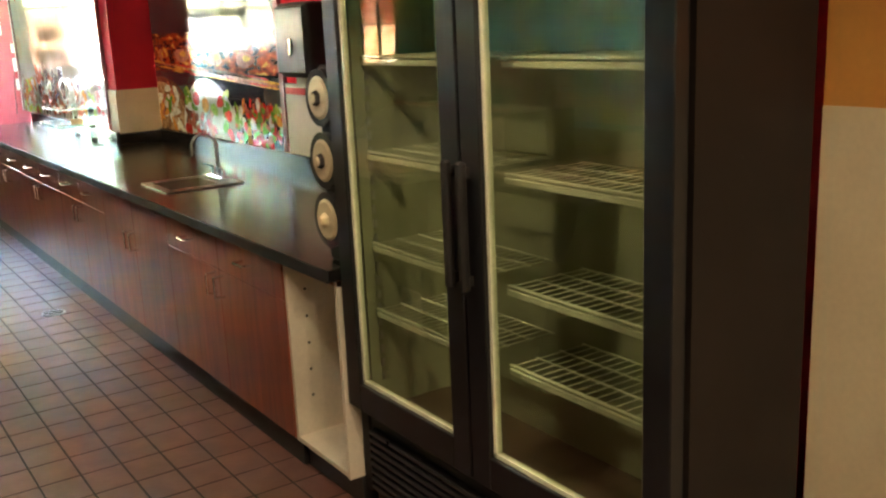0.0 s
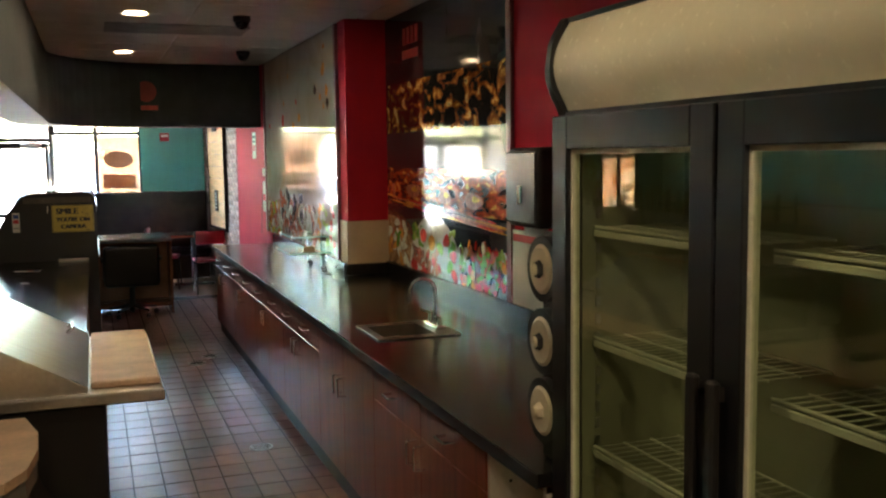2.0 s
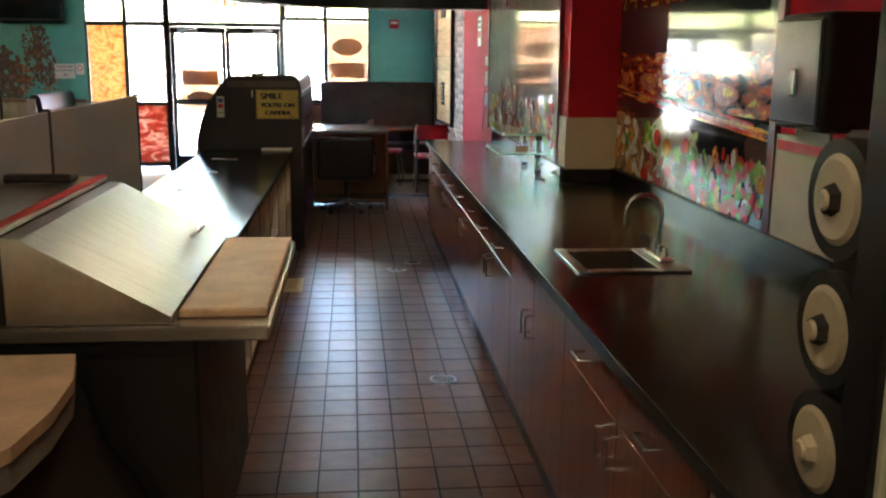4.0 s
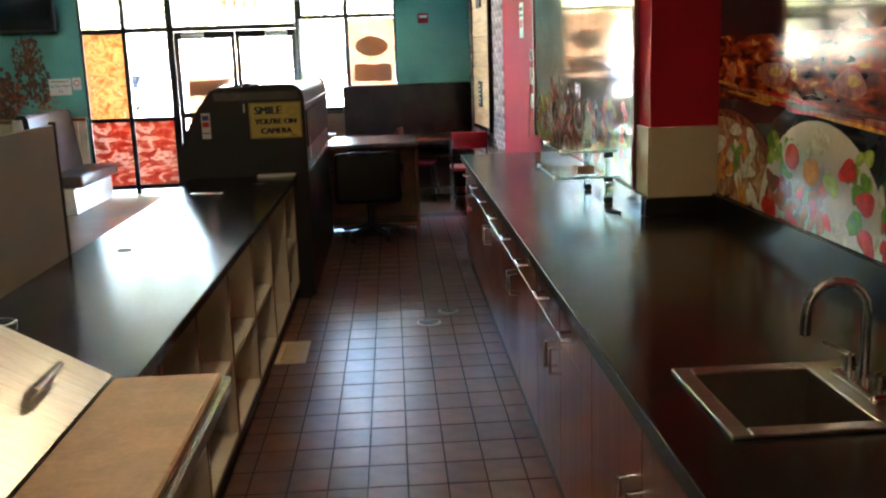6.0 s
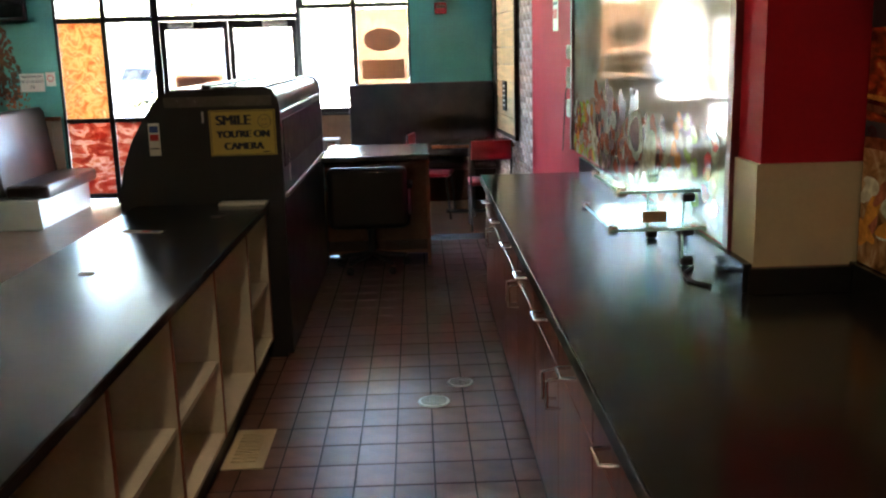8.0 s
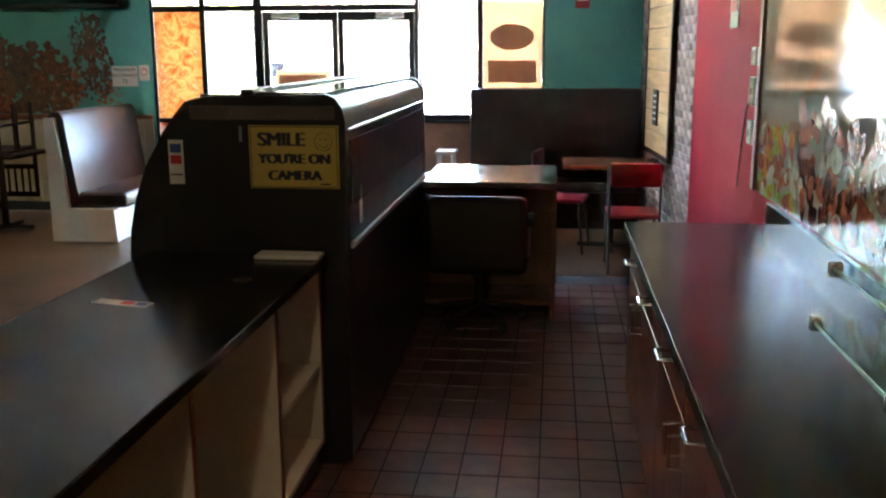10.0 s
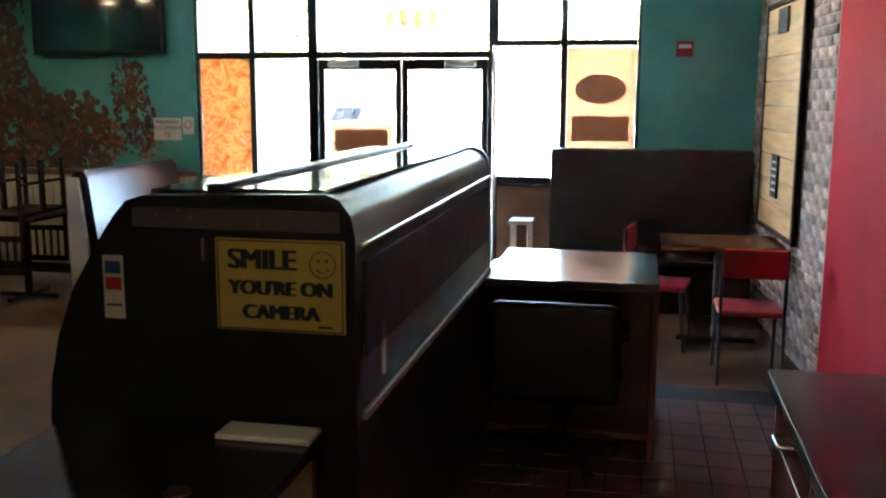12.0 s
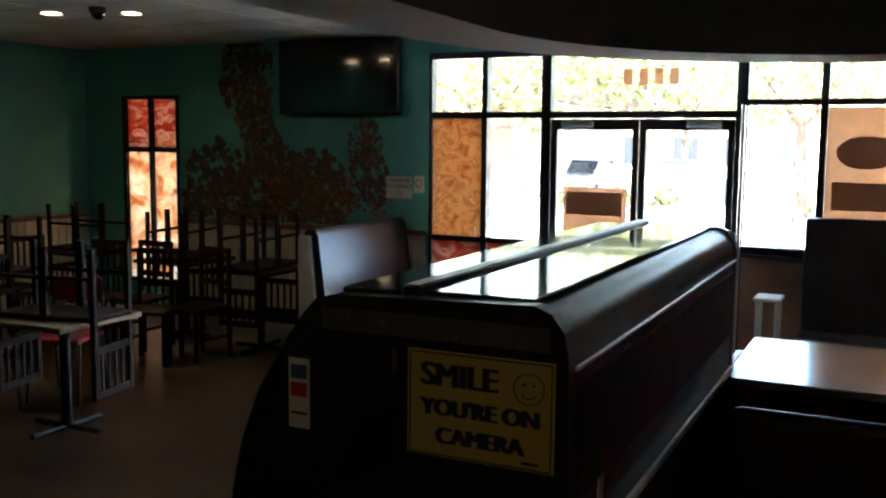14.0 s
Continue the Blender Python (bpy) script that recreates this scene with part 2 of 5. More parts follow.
def lettering(text, size, m, material, parent, name="lettering", bold=0.0, align="CENTER"):
    cu = bpy.data.curves.new(name, "FONT")
    cu.body, cu.size, cu.extrude, cu.align_x, cu.align_y = text, size, 0.0006, align, "CENTER"
    tmp = bpy.data.objects.new(name, cu)
    me = bpy.data.meshes.new_from_object(tmp)
    bpy.data.objects.remove(tmp)
    if bold:
        b = bmesh.new()
        for k in (-1, 0, 1):
            n0 = len(b.verts)
            b.from_mesh(me)
            b.verts.ensure_lookup_table()
            bmesh.ops.translate(b, verts=b.verts[n0:], vec=(k * bold, 0, k * 0.0002))
        b.to_mesh(me)
        b.free()
    me.transform(Matrix.Translation(-ORIGIN[parent.name]) @ m)
    me.materials.clear()
    me.materials.append(material)
    ob = new(name, me)
    ob.parent = parent
    return ob


FACE_SOUTH = Euler((radians(90), 0, 0)).to_matrix().to_4x4()      # reads towards -y
FACE_WEST = Euler((radians(90), 0, radians(-90))).to_matrix().to_4x4()  # reads towards -x

# ---- setting: floor, walls, ceiling ----
YF, ZC = 15.83, 2.88            # window wall, ceiling
structure("floor", bx(-7.5, 3.4, -3.2, YF + 0.15, -0.2, -0.006), CONCRETE, "brown stained polished concrete dining floor")
kitchen_floor = structure("floor_kitchen", bx(-0.9, 2.7, -3.2, 13.3, -0.006, -0.002), GROUT, "red quarry tile floor with dark grout")
tagged(kitchen_floor, "red-brown quarry tile aisle floor with dark grout")

structure("wall_east_near", bx(2.58, 2.8, -3.2, 7.5, 0, ZC), RED, "red painted wall beside the counter")
structure("wall_east_mid", bx(2.25, 2.8, 7.5, 11.4, 0, ZC), RED, "red painted wall stepping out behind the counter")
structure("wall_pillar_lower", bx(2.235, 2.57, 7.488, 7.7, 1.0, 1.33), CREAM, "cream painted lower face of the wall step")
bm = bmesh.new()
prism(bm, [(2.25, 11.4), (2.25, 13.365), (2.6, 13.4), (2.6, 11.4)], "z", 0, ZC)
structure("wall_east_red", bm, RED, "glossy red painted wall panel")
bm = bmesh.new()
prism(bm, [(2.27, 13.365), (2.09, YF), (2.6, YF), (2.6, 13.365)], "z", 0, ZC)
brick_wall = structure("wall_east_brick", bm, MORTAR, "whitewashed brick wall with pale mortar")
structure("wall_south", bx(-7.5, 2.8, -3.4, -3.2, 0, ZC), CREAM)
structure("wall_return", bx(2.085, 2.58, -3.2, 1.28, 0, 1.5), CREAM, "cream painted wall beside the fridge")
structure("wall_return_upper", bx(2.088, 2.58, -3.2, 1.28, 1.5, ZC), ORANGE, "orange painted upper wall beside the fridge")
structure("wall_west", bx(-7.5, -7.3, -3.2, YF + 0.15, 0, ZC), TEAL, "teal painted dining wall")
bm = bmesh.new()
box(bm, -7.7, -7.05, YF, YF + 0.15, 0, ZC)
box(bm, -7.05, -6.25, YF, YF + 0.15, 2.35, ZC)
box(bm, -7.05, -6.25, YF, YF + 0.15, 0, 0.3)
box(bm, -6.25, -3.25, YF, YF + 0.15, 0, ZC)
box(bm, -3.25, 0.84, YF, YF + 0.15, 2.7, ZC)
box(bm, 0.84, 2.2, YF, YF + 0.15, 0, ZC)
structure("wall_north", bm, TEAL, "teal painted window wall")
# Slab above the tiles, out of view, added to keep the sun out.
bm = bmesh.new()
box(bm, -7.5, 3.4, -3.4, YF + 0.15, ZC + 0.01, ZC + 0.2)
structure("roof_slab", bm, WHITE)
bm = bmesh.new()
for i in range(10):
    for j in range(17):
        x, y = -7.4 + i * 1.22, -3.3 + j * 1.22
        for k in (0, 0.61):
            box(bm, x + 0.012, x + 1.208, y + k + 0.012, y + k + 0.598, ZC - 0.012, ZC + 0.004)
structure("ceiling", bm, CEIL, "white acoustic ceiling tiles")
bm = bmesh.new()
for i in range(11):
    box(bm, -7.412 + i * 1.22, -7.388 + i * 1.22, -3.3, YF, ZC - 0.006, ZC + 0.008)
for j in range(34):
    box(bm, -7.4, 3.0, -3.312 + j * 0.61, -3.288 + j * 0.61, ZC - 0.006, ZC + 0.008)
structure("ceiling_grid", bm, GRID, "white ceiling grid bars")


def soffit_outline(inner, y_far, radius, x_end, y_start):
    cx, cy = inner + radius, y_far - radius
    pts = [(inner, y_start)]
    for i in range(17):
        a = radians(180 - 90 * i / 16)
        pts.append((cx + radius * math.cos(a), cy + radius * math.sin(a)))
    return pts + [(x_end, y_far)]


inner = soffit_outline(0.05, 11.3, 1.1, 2.24, 3.3)
outer = soffit_outline(-0.27, 11.62, 1.42, 2.2, 3.3)
bm = bmesh.new()
prism(bm, inner + outer[::-1], "z", 2.18, ZC - 0.014)
for f in bm.faces:
    f.material_index = 1 if f.normal.z < -0.5 else 0
soffit = structure("soffit", bm, DARKWALL, "charcoal curved ceiling soffit over the counter with cream underside")
soffit.data.materials.append(SOFFIT_UNDER)
soffit.data.materials.append(TEAL)
for f in soffit.data.polygons:
    if f.material_index == 0 and (f.normal.x < -0.3 or f.normal.y > 0.6):
        f.material_index = 2
logo = structure("soffit_emblem", rod(bmesh.new(), (1.0, 11.295, 2.56), (1.0, 11.28, 2.56), 0.11, n=32), mat("emblem_red", (0.4, 0.07, 0.06), 0.5), "round red emblem on the soffit")
structure("soffit_emblem_bar", bx(0.88, 1.12, 11.28, 11.296, 2.36, 2.41), bpy.data.materials["emblem_red"], "small red bar under the emblem")
structure("ceiling_drop", bx(-7.295, -5.35, 12.2, 13.0, 2.25, ZC - 0.02), TEAL, "low teal dropped ceiling box")

# wainscot along the dining walls
PANEL = mat("cream_wainscot", (0.58, 0.50, 0.36), 0.5, var=0.08, scale=3)
CAP = mat("wood_cap", (0.22, 0.09, 0.035), 0.4, var=0.2)
bm = bmesh.new()
for i in range(27):
    box(bm, -6.24 + i * 0.11, -6.135 + i * 0.11, YF - 0.018, YF - 0.002, 0.1, 1.0, 0.003)
structure("wainscot_north", bm, PANEL, "cream beadboard wainscot")
bm = bmesh.new()
for i in range(80):
    box(bm, -7.298, -7.28, 7.0 + i * 0.11, 7.105 + i * 0.11, 0.1, 1.0, 0.003)
structure("wainscot_west", bm, PANEL, "cream beadboard wainscot")
structure("trim_north", bx(-6.24, -3.27, YF - 0.05, YF - 0.002, 1.0, 1.045, 0.006), CAP, "brown wooden wainscot cap")
structure("trim_west", bx(-7.298, -7.25, 7.0, YF - 0.05, 1.0, 1.045, 0.006), CAP, "brown wooden wainscot cap")
structure("baseboard_north", bx(-6.24, -3.27, YF - 0.025, YF - 0.003, 0, 0.1), KICK)

# painted trees on the teal wall: dark brush shapes on a thin layer of paint
PAINT = mat("mural_paint_brown", (0.07, 0.04, 0.025), 0.6, var=0.4, scale=12, color2=(0.2, 0.10, 0.05))
PAINT2 = mat("mural_paint_rust", (0.30, 0.09, 0.03), 0.6, var=0.3, scale=12)


def painted(name, spots, material, label):
    rnd = random.Random(len(label))
    bm = bmesh.new()
    for x, z, r, n in spots:
        for _ in range(n * 5):
            a, d = rnd.uniform(0, 6.28), r * rnd.random() ** 0.6
            cx, cz, q = x + d * math.cos(a), z + d * 1.3 * math.sin(a), r * rnd.uniform(0.04, 0.15)
            k = rnd.randint(6, 9)
            y = YF - 0.003 - rnd.random() * 0.003
            vs = [bm.verts.new((cx + q * rnd.uniform(0.5, 1) * math.cos(6.283 * i / k), y, max(1.05, cz + q * rnd.uniform(0.5, 1.2) * math.sin(6.283 * i / k)))) for i in range(k)]
            bm.faces.new(vs[::-1])
    return structure(name, bm, material, label)


painted("wall_painting", [(-5.35, 2.55, 0.34, 60), (-5.25, 2.15, 0.24, 60), (-5.15, 1.75, 0.26, 60), (-5.05, 1.35, 0.42, 80), (-5.75, 1.3, 0.45, 70), (-4.75, 1.5, 0.22, 40), (-3.95, 1.85, 0.2, 50), (-3.9, 1.5, 0.24, 50), (-4.5, 1.25, 0.42, 80), (-6.05, 1.22, 0.2, 40)], PAINT, "painted brown tree trunks and foliage on the teal wall")
painted("wall_painting", [(-4.2, 1.32, 0.18, 30), (-5.0, 1.3, 0.2, 30), (-3.75, 1.24, 0.14, 20), (-5.4, 2.3, 0.2, 16), (-4.55, 1.35, 0.12, 20)], PAINT2, "painted rust coloured rocks on the teal wall")

# ---- window wall joinery ----
def pane(x0, x1, z0, z1, parent):
    p = part("pane", bx(x0, x1, YF + 0.06, YF + 0.068, z0, z1), PANE, parent)
    p.visible_shadow = False
    return p


MX = [-3.25, -2.69, -2.10, -0.43, 0.19, 0.84]
win = thing("window_1", (-1.2, YF, 0), "dark bronze aluminium storefront window with double door", "window", kind="structure")


def bar(x0, x1, z0, z1, d=0.09):
    part("window_frame", bx(x0, x1, YF + 0.01, YF + 0.01 + d, z0, z1, 0.004), ALU, win)


for i, x in enumerate(MX):
    w = 0.045 if i in (2, 3) else 0.028
    bar(x - w, x + w, 0.0, 2.7, 0.11)
for a, b in zip(MX, MX[1:]):
    bar(a + 0.03, b - 0.03, 2.64, 2.7)
    bar(a + 0.03, b - 0.03, 2.10 if b < -0.4 else 2.2, 2.16 if b < -0.4 else 2.25)
    pane(a + 0.03, b - 0.03, 2.17, 2.64, win)
for a, b in ((MX[0], MX[1]), (MX[1], MX[2])):
    bar(a + 0.03, b - 0.03, 0.96, 1.01)
    bar(a + 0.03, b - 0.03, 0.06, 0.12)
    pane(a + 0.03, b - 0.03, 0.12, 0.96, win), pane(a + 0.03, b - 0.03, 1.01, 2.1, win)
for a, b in ((MX[3], MX[4]), (MX[4], MX[5])):
    bar(a + 0.03, b - 0.03, 1.0, 1.06)
    pane(a + 0.03, b - 0.03, 1.06, 2.2, win)
part("window_sill", bx(-0.38, 0.81, YF - 0.04, YF + 0.05, 0.975, 1.0, 0.004), ALU, win)
structure("wall_under_window", bx(-0.385, 0.812, YF + 0.02, YF + 0.12, 0, 0.975), mat("brown_panel", (0.30, 0.16, 0.09), 0.5, var=0.25, scale=3), "brown panel with a faded print under the window")


def door(x0, x1, hinge):
    d = thing("door_1", ((x0 + x1) / 2, YF, 0), "glazed entrance door with dark bronze aluminium frame", "door", "entrance doors", "structure")
    s = 0.055
    for a, b, c, e in ((x0, x0 + s, 0.01, 2.09), (x1 - s, x1, 0.01, 2.09), (x0 + s, x1 - s, 2.0, 2.09), (x0 + s, x1 - s, 0.01, 0.22), (x0 + s, x1 - s, 0.99, 1.05)):
        part("door_frame", bx(a, b, YF + 0.03, YF + 0.075, c, e, 0.003), ALU, d)
    for a, b in ((0.22, 0.99), (1.05, 2.0)):
        g = part("pane", bx(x0 + s, x1 - s, YF + 0.05, YF + 0.056, a, b), PANE, d)
        g.visible_shadow = False
    part("closer", bx(hinge - 0.14, hinge + 0.14, YF - 0.04, YF + 0.028, 2.02, 2.075, 0.01), SILVER, d, "silver door closer")
    hx = x1 - 0.11 if hinge < (x0 + x1) / 2 else x0 + 0.11
    part("push_bar", bx(x0 + 0.06, x1 - 0.06, YF - 0.03, YF + 0.028, 0.98, 1.02, 0.01), ALU, d)
    return d


door(-2.05, -1.27, -1.8)
door(-1.262, -0.48, -0.72)
# Added bright rod for the sun on the door frame's right jamb edge; no separate post.
solid("metal_post", rod(bmesh.new(), (-0.40, YF - 0.09, 0), (-0.40, YF - 0.09, 2.2), 0.018, n=12), SILVER, "bright aluminium rod standing for the sunlit edge of the door jamb", "post")

win2 = thing("window_2", (-6.65, YF, 0.3), "narrow four-pane window covered with red and white food posters", "window", kind="structure")
for x0, x1, z0, z1 in ((-7.05, -7.01, 0.3, 2.35), (-6.29, -6.25, 0.3, 2.35), (-6.67, -6.63, 0.3, 2.35), (-7.01, -6.67, 2.31, 2.35), (-6.63, -6.29, 2.31, 2.35), (-7.01, -6.67, 1.74, 1.79), (-6.63, -6.29, 1.74, 1.79), (-7.01, -6.67, 0.3, 0.34), (-6.63, -6.29, 0.3, 0.34)):
    part("window_frame", bx(x0, x1, YF - 0.01, YF + 0.09, z0, z1), ALU, win2)
FOOD = ramp_mat("orange_food_print", [(0.28, (0.38, 0.13, 0.05)), (0.42, (0.60, 0.30, 0.12)), (0.52, (0.72, 0.50, 0.26)), (0.60, (0.55, 0.22, 0.09)), (0.72, (0.8, 0.68, 0.48))], 8, 5, 0.6, glow=0.45, distort=0.8)
REDPRINT = ramp_mat("red_white_print", [(0.36, (0.42, 0.07, 0.04)), (0.50, (0.5, 0.15, 0.09)), (0.56, (0.65, 0.5, 0.4)), (0.64, (0.5, 0.17, 0.08)), (0.75, (0.6, 0.38, 0.22))], 6, 4, 0.6, glow=0.4, stretch=(0.8, 1, 1.6))
TANSHEET = sheet_mat("tan_poster", (0.72, 0.50, 0.34), 0.55)
TANDARK = sheet_mat("tan_poster_print", (0.50, 0.33, 0.22), 0.45)
MEAT = ramp_mat("meat_print", [(0.35, (0.6, 0.25, 0.1)), (0.5, (0.85, 0.6, 0.4)), (0.65, (0.9, 0.8, 0.65)), (0.8, (0.5, 0.15, 0.05))], 6, 4, 0.6, glow=0.5)
for x0, x1 in ((-7.01, -6.67), (-6.63, -6.29)):
    part("poster", bx(x0, x1, YF + 0.04, YF + 0.046, 1.79, 2.31), REDPRINT, win2)
    part("poster", bx(x0, x1, YF + 0.04, YF + 0.046, 0.34, 1.74), MEAT, win2)


def poster(x0, x1, z0, z1, material, label):
    p = thing("window_poster", ((x0 + x1) / 2, YF + 0.05, z0), label, "poster")
    part("sheet", bx(x0, x1, YF + 0.040, YF + 0.045, z0, z1), material, p)
    return p


poster(-3.22, -2.72, 1.01, 2.1, FOOD, "orange fried food poster on the window glass")
poster(-3.22, -2.72, 0.12, 0.96, REDPRINT, "red poster with white lettering shapes on the low pane")
poster(-2.66, -2.15, 0.12, 0.96, REDPRINT, "red poster with pale shapes on the low pane")


def oval(bm, x, z, rx, rz, y0, y1):
    prism(bm, [(x + rx * math.cos(i * 0.2618), z + rz * math.sin(i * 0.2618)) for i in range(24)], "y", y0, y1)
    return bm


p = poster(0.22, 0.81, 1.14, 2.18, TANSHEET, "tan paper poster with an oval print on the window")
part("print_oval", oval(bmesh.new(), 0.51, 1.83, 0.22, 0.13, YF + 0.034, YF + 0.039), TANDARK, p, "brown oval print")
part("print_block", bx(0.27, 0.76, YF + 0.034, YF + 0.039, 1.38, 1.60), TANDARK, p, "brown print block")
p = poster(-1.93, -1.36, 0.86, 1.50, TANSHEET, "tan paper poster with an oval print on the door")
part("print_oval", oval(bmesh.new(), -1.645, 1.06, 0.22, 0.11, YF + 0.034, YF + 0.039), TANDARK, p, "brown oval print")
part("print_block", bx(-1.9, -1.4, YF + 0.034, YF + 0.039, 1.26, 1.46), TANDARK, p, "brown print block")
p = thing("window_number", (-1.2, YF + 0.05, 2.3), "white address digits seen from behind on the transom", "number")
for i in range(4):
    part("digit", bx(-1.42 + i * 0.13, -1.34 + i * 0.13, YF + 0.052, YF + 0.056, 2.38, 2.52, 0.002), TANSHEET, p)

# ---- things on the window wall ----
tv = thing("television", (-4.1, YF - 0.12, 2.12), "large black flat television mounted on the teal wall", "television")
part("body", bx(-4.86, -3.50, YF - 0.13, YF - 0.07, 2.14, 2.86, 0.012), BLACK, tv)
part("screen", bx(-4.83, -3.53, YF - 0.136, YF - 0.131, 2.18, 2.83), GLOSSBLACK, tv)
part("bracket", bx(-4.3, -3.9, YF - 0.07, YF, 2.3, 2.6), MATT, tv)
sg = thing("occupancy_sign", (-3.6, YF, 1.35), "white maximum occupancy sign with dark lettering", "sign")
part("plate", bx(-3.70, -3.42, YF - 0.008, YF - 0.001, 1.34, 1.55, 0.002), PAPER, sg)
for s, z, h in (("MAXIMUM", 1.51, 0.05), ("OCCUPANCY", 1.455, 0.045), ("73", 1.39, 0.06)):
    lettering(s, h, Matrix.Translation((-3.56, YF - 0.010, z)) @ FACE_SOUTH, INK, sg)
sg = thing("no_smoking_sign", (-3.36, YF, 1.4), "small white sign with a red ring", "sign")
part("plate", bx(-3.40, -3.29, YF - 0.008, YF - 0.001, 1.40, 1.56, 0.002), PAPER, sg)
bm = bmesh.new()
for i in range(16):
    a, b = i * 0.3927, (i + 1) * 0.3927
    rod(bm, (-3.345 + 0.035 * math.cos(a), YF - 0.01, 1.49 + 0.035 * math.sin(a)), (-3.345 + 0.035 * math.cos(b), YF - 0.01, 1.49 + 0.035 * math.sin(b)), 0.005, n=5)
part("ring", bm, REDINK, sg, "red ring")
al = thing("fire_alarm", (1.2, YF, 2.1), "small red fire alarm box on the teal wall", "alarm")
part("body", bx(1.13, 1.27, YF - 0.055, YF, 2.10, 2.23, 0.008), REDVINYL, al)
part("strobe", bx(1.15, 1.25, YF - 0.07, YF - 0.055, 2.17, 2.20, 0.004), PAPER, al, "pale strobe window")

# ---- east wall: bricks, boards ----
U = Vector((2.09 - 2.27, YF - 13.365, 0)).normalized()
NRM = Vector((-U.y, U.x, 0))
TURN_E = math.atan2(U.y, U.x)


def on_east(s, z, off=0.0):
    return Vector((2.27, 13.365, 0)) + U * s + NRM * off + Vector((0, 0, z))


bd = thing("wood_panel_board", on_east(1.3, 0.5), "pale pine plank board with dark frame on the brick wall", "board")
bd.rotation_euler = (0, 0, TURN_E)


def local(name, m, material, parent, label=""):
    """A part given in its thing's own axes."""
    ob = finish(name, m, material)
    ob.parent = parent
    ORIGIN[ob.name] = ORIGIN[parent.name]
    return tagged(ob, label)


for i in range(9):
    local("plank", bx(-0.56, 0.56, 0.03, 0.052, 0.32 + i * 0.178, 0.492 + i * 0.178, 0.003), PLANK, bd)
for a, b, c, d in ((-0.60, -0.56, 0.28, 1.96), (0.56, 0.60, 0.28, 1.96), (-0.56, 0.56, 0.28, 0.318), (-0.56, 0.56, 1.925, 1.96)):
    local("frame", bx(a, b, 0.02, 0.06, c, d, 0.004), DARKWOOD, bd)
local("plaque", bx(-0.10, 0.10, 0.054, 0.07, 0.55, 0.86, 0.004), MATT, bd, "black plaque with pale marks")
local("plaque", bx(-0.15, 0.15, 0.054, 0.07, 1.72, 1.90, 0.004), MATT, bd, "black plaque")
for i in range(5):
    local("mark", bx(-0.06, 0.06, 0.070, 0.072, 0.60 + i * 0.05, 0.615 + i * 0.05), PAPER, bd)

nt = thing("wall_notice", (2.24, 11.86, 1.8), "white paper notice with red and black print on red wall", "notice")


def red_wall_x(y):
    return 2.248


def on_red(name, y0, y1, z0, z1, off, material, label=""):
    bm = bmesh.new()
    prism(bm, [(red_wall_x(y0) - off, y0), (red_wall_x(y1) - off, y1), (red_wall_x(y1) - off - 0.002, y1), (red_wall_x(y0) - off - 0.002, y0)], "z", z0, z1)
    part(name, bm, material, nt, label)


on_red("sheet", 11.74, 11.98, 1.82, 2.13, 0.003, PAPER)
on_red("print_block", 11.77, 11.95, 1.91, 1.98, 0.0055, REDINK, "red print block")
on_red("print_block", 11.77, 11.95, 2.01, 2.03, 0.0055, INK, "black print line")
on_red("print_block", 11.77, 11.95, 2.06, 2.09, 0.0055, INK, "black print line")
for z, h in ((1.42, 0.14), (1.22, 0.12), (1.62, 0.09)):
    sw = thing("wall_switch", (2.236, 11.2, z), "pale switch plate on the red wall", "switch", "switches on the red wall")
    part("plate", bx(2.231, 2.249, 11.15, 11.25, z, z + h, 0.004), PAPER, sw)
    part("toggle", bx(2.222, 2.232, 11.19, 11.21, z + h / 2 - 0.02, z + h / 2 + 0.02, 0.003), PAPER, sw)
tube(bm := bmesh.new(), [(2.244, 11.27, 1.45), (2.244, 11.37, 1.38), (2.244, 11.45, 1.15), (2.244, 11.5, 0.95)], 0.004, 6)
solid("cable", bm, MATT, "thin black cable hanging on the red wall", "cable")

# ---- murals beside the counter ----
CITY = ramp_mat("night_city_print", [(0.30, (0.012, 0.012, 0.016)), (0.48, (0.05, 0.03, 0.02)), (0.56, (0.30, 0.09, 0.02)), (0.62, (0.75, 0.35, 0.08)), (0.66, (0.9, 0.65, 0.25)), (0.72, (0.1, 0.04, 0.02))], 7, 8, 0.06, stretch=(1, 1, 1.6), distort=0.6)
SKYPRINT = ramp_mat("dark_sky_print", [(0.3, (0.01, 0.012, 0.018)), (0.55, (0.04, 0.045, 0.05)), (0.7, (0.09, 0.07, 0.06))], 3, 5, 0.06)
BRIDGE = ramp_mat("red_glow_print", [(0.3, (0.02, 0.008, 0.006)), (0.45, (0.16, 0.03, 0.01)), (0.58, (0.5, 0.06, 0.02)), (0.68, (0.85, 0.4, 0.08)), (0.8, (0.05, 0.02, 0.01))], 6, 7, 0.12, stretch=(1, 1.2, 3.5), distort=0.4)
BASIN = ramp_mat("brown_dish_print", [(0.3, (0.12, 0.05, 0.02)), (0.5, (0.40, 0.20, 0.08)), (0.65, (0.65, 0.45, 0.25)), (0.8, (0.25, 0.08, 0.03))], 14, 5, 0.06)
PLATE = mat("plate_print", (0.72, 0.68, 0.55), 0.12, var=0.08, bump=0)
mu = thing("food_mural", (2.57, 6.3, 1.01), "glossy printed mural of a night city and food plates", "mural")
for z0, z1, m in ((1.012, 1.46, SKYPRINT), (1.46, 1.74, BRIDGE), (1.74, 2.0, SKYPRINT), (2.0, 2.36, CITY), (2.36, ZC - 0.02, SKYPRINT)):
    part("print", bx(2.566, 2.579, 5.2, 7.48, z0, z1), m, mu)


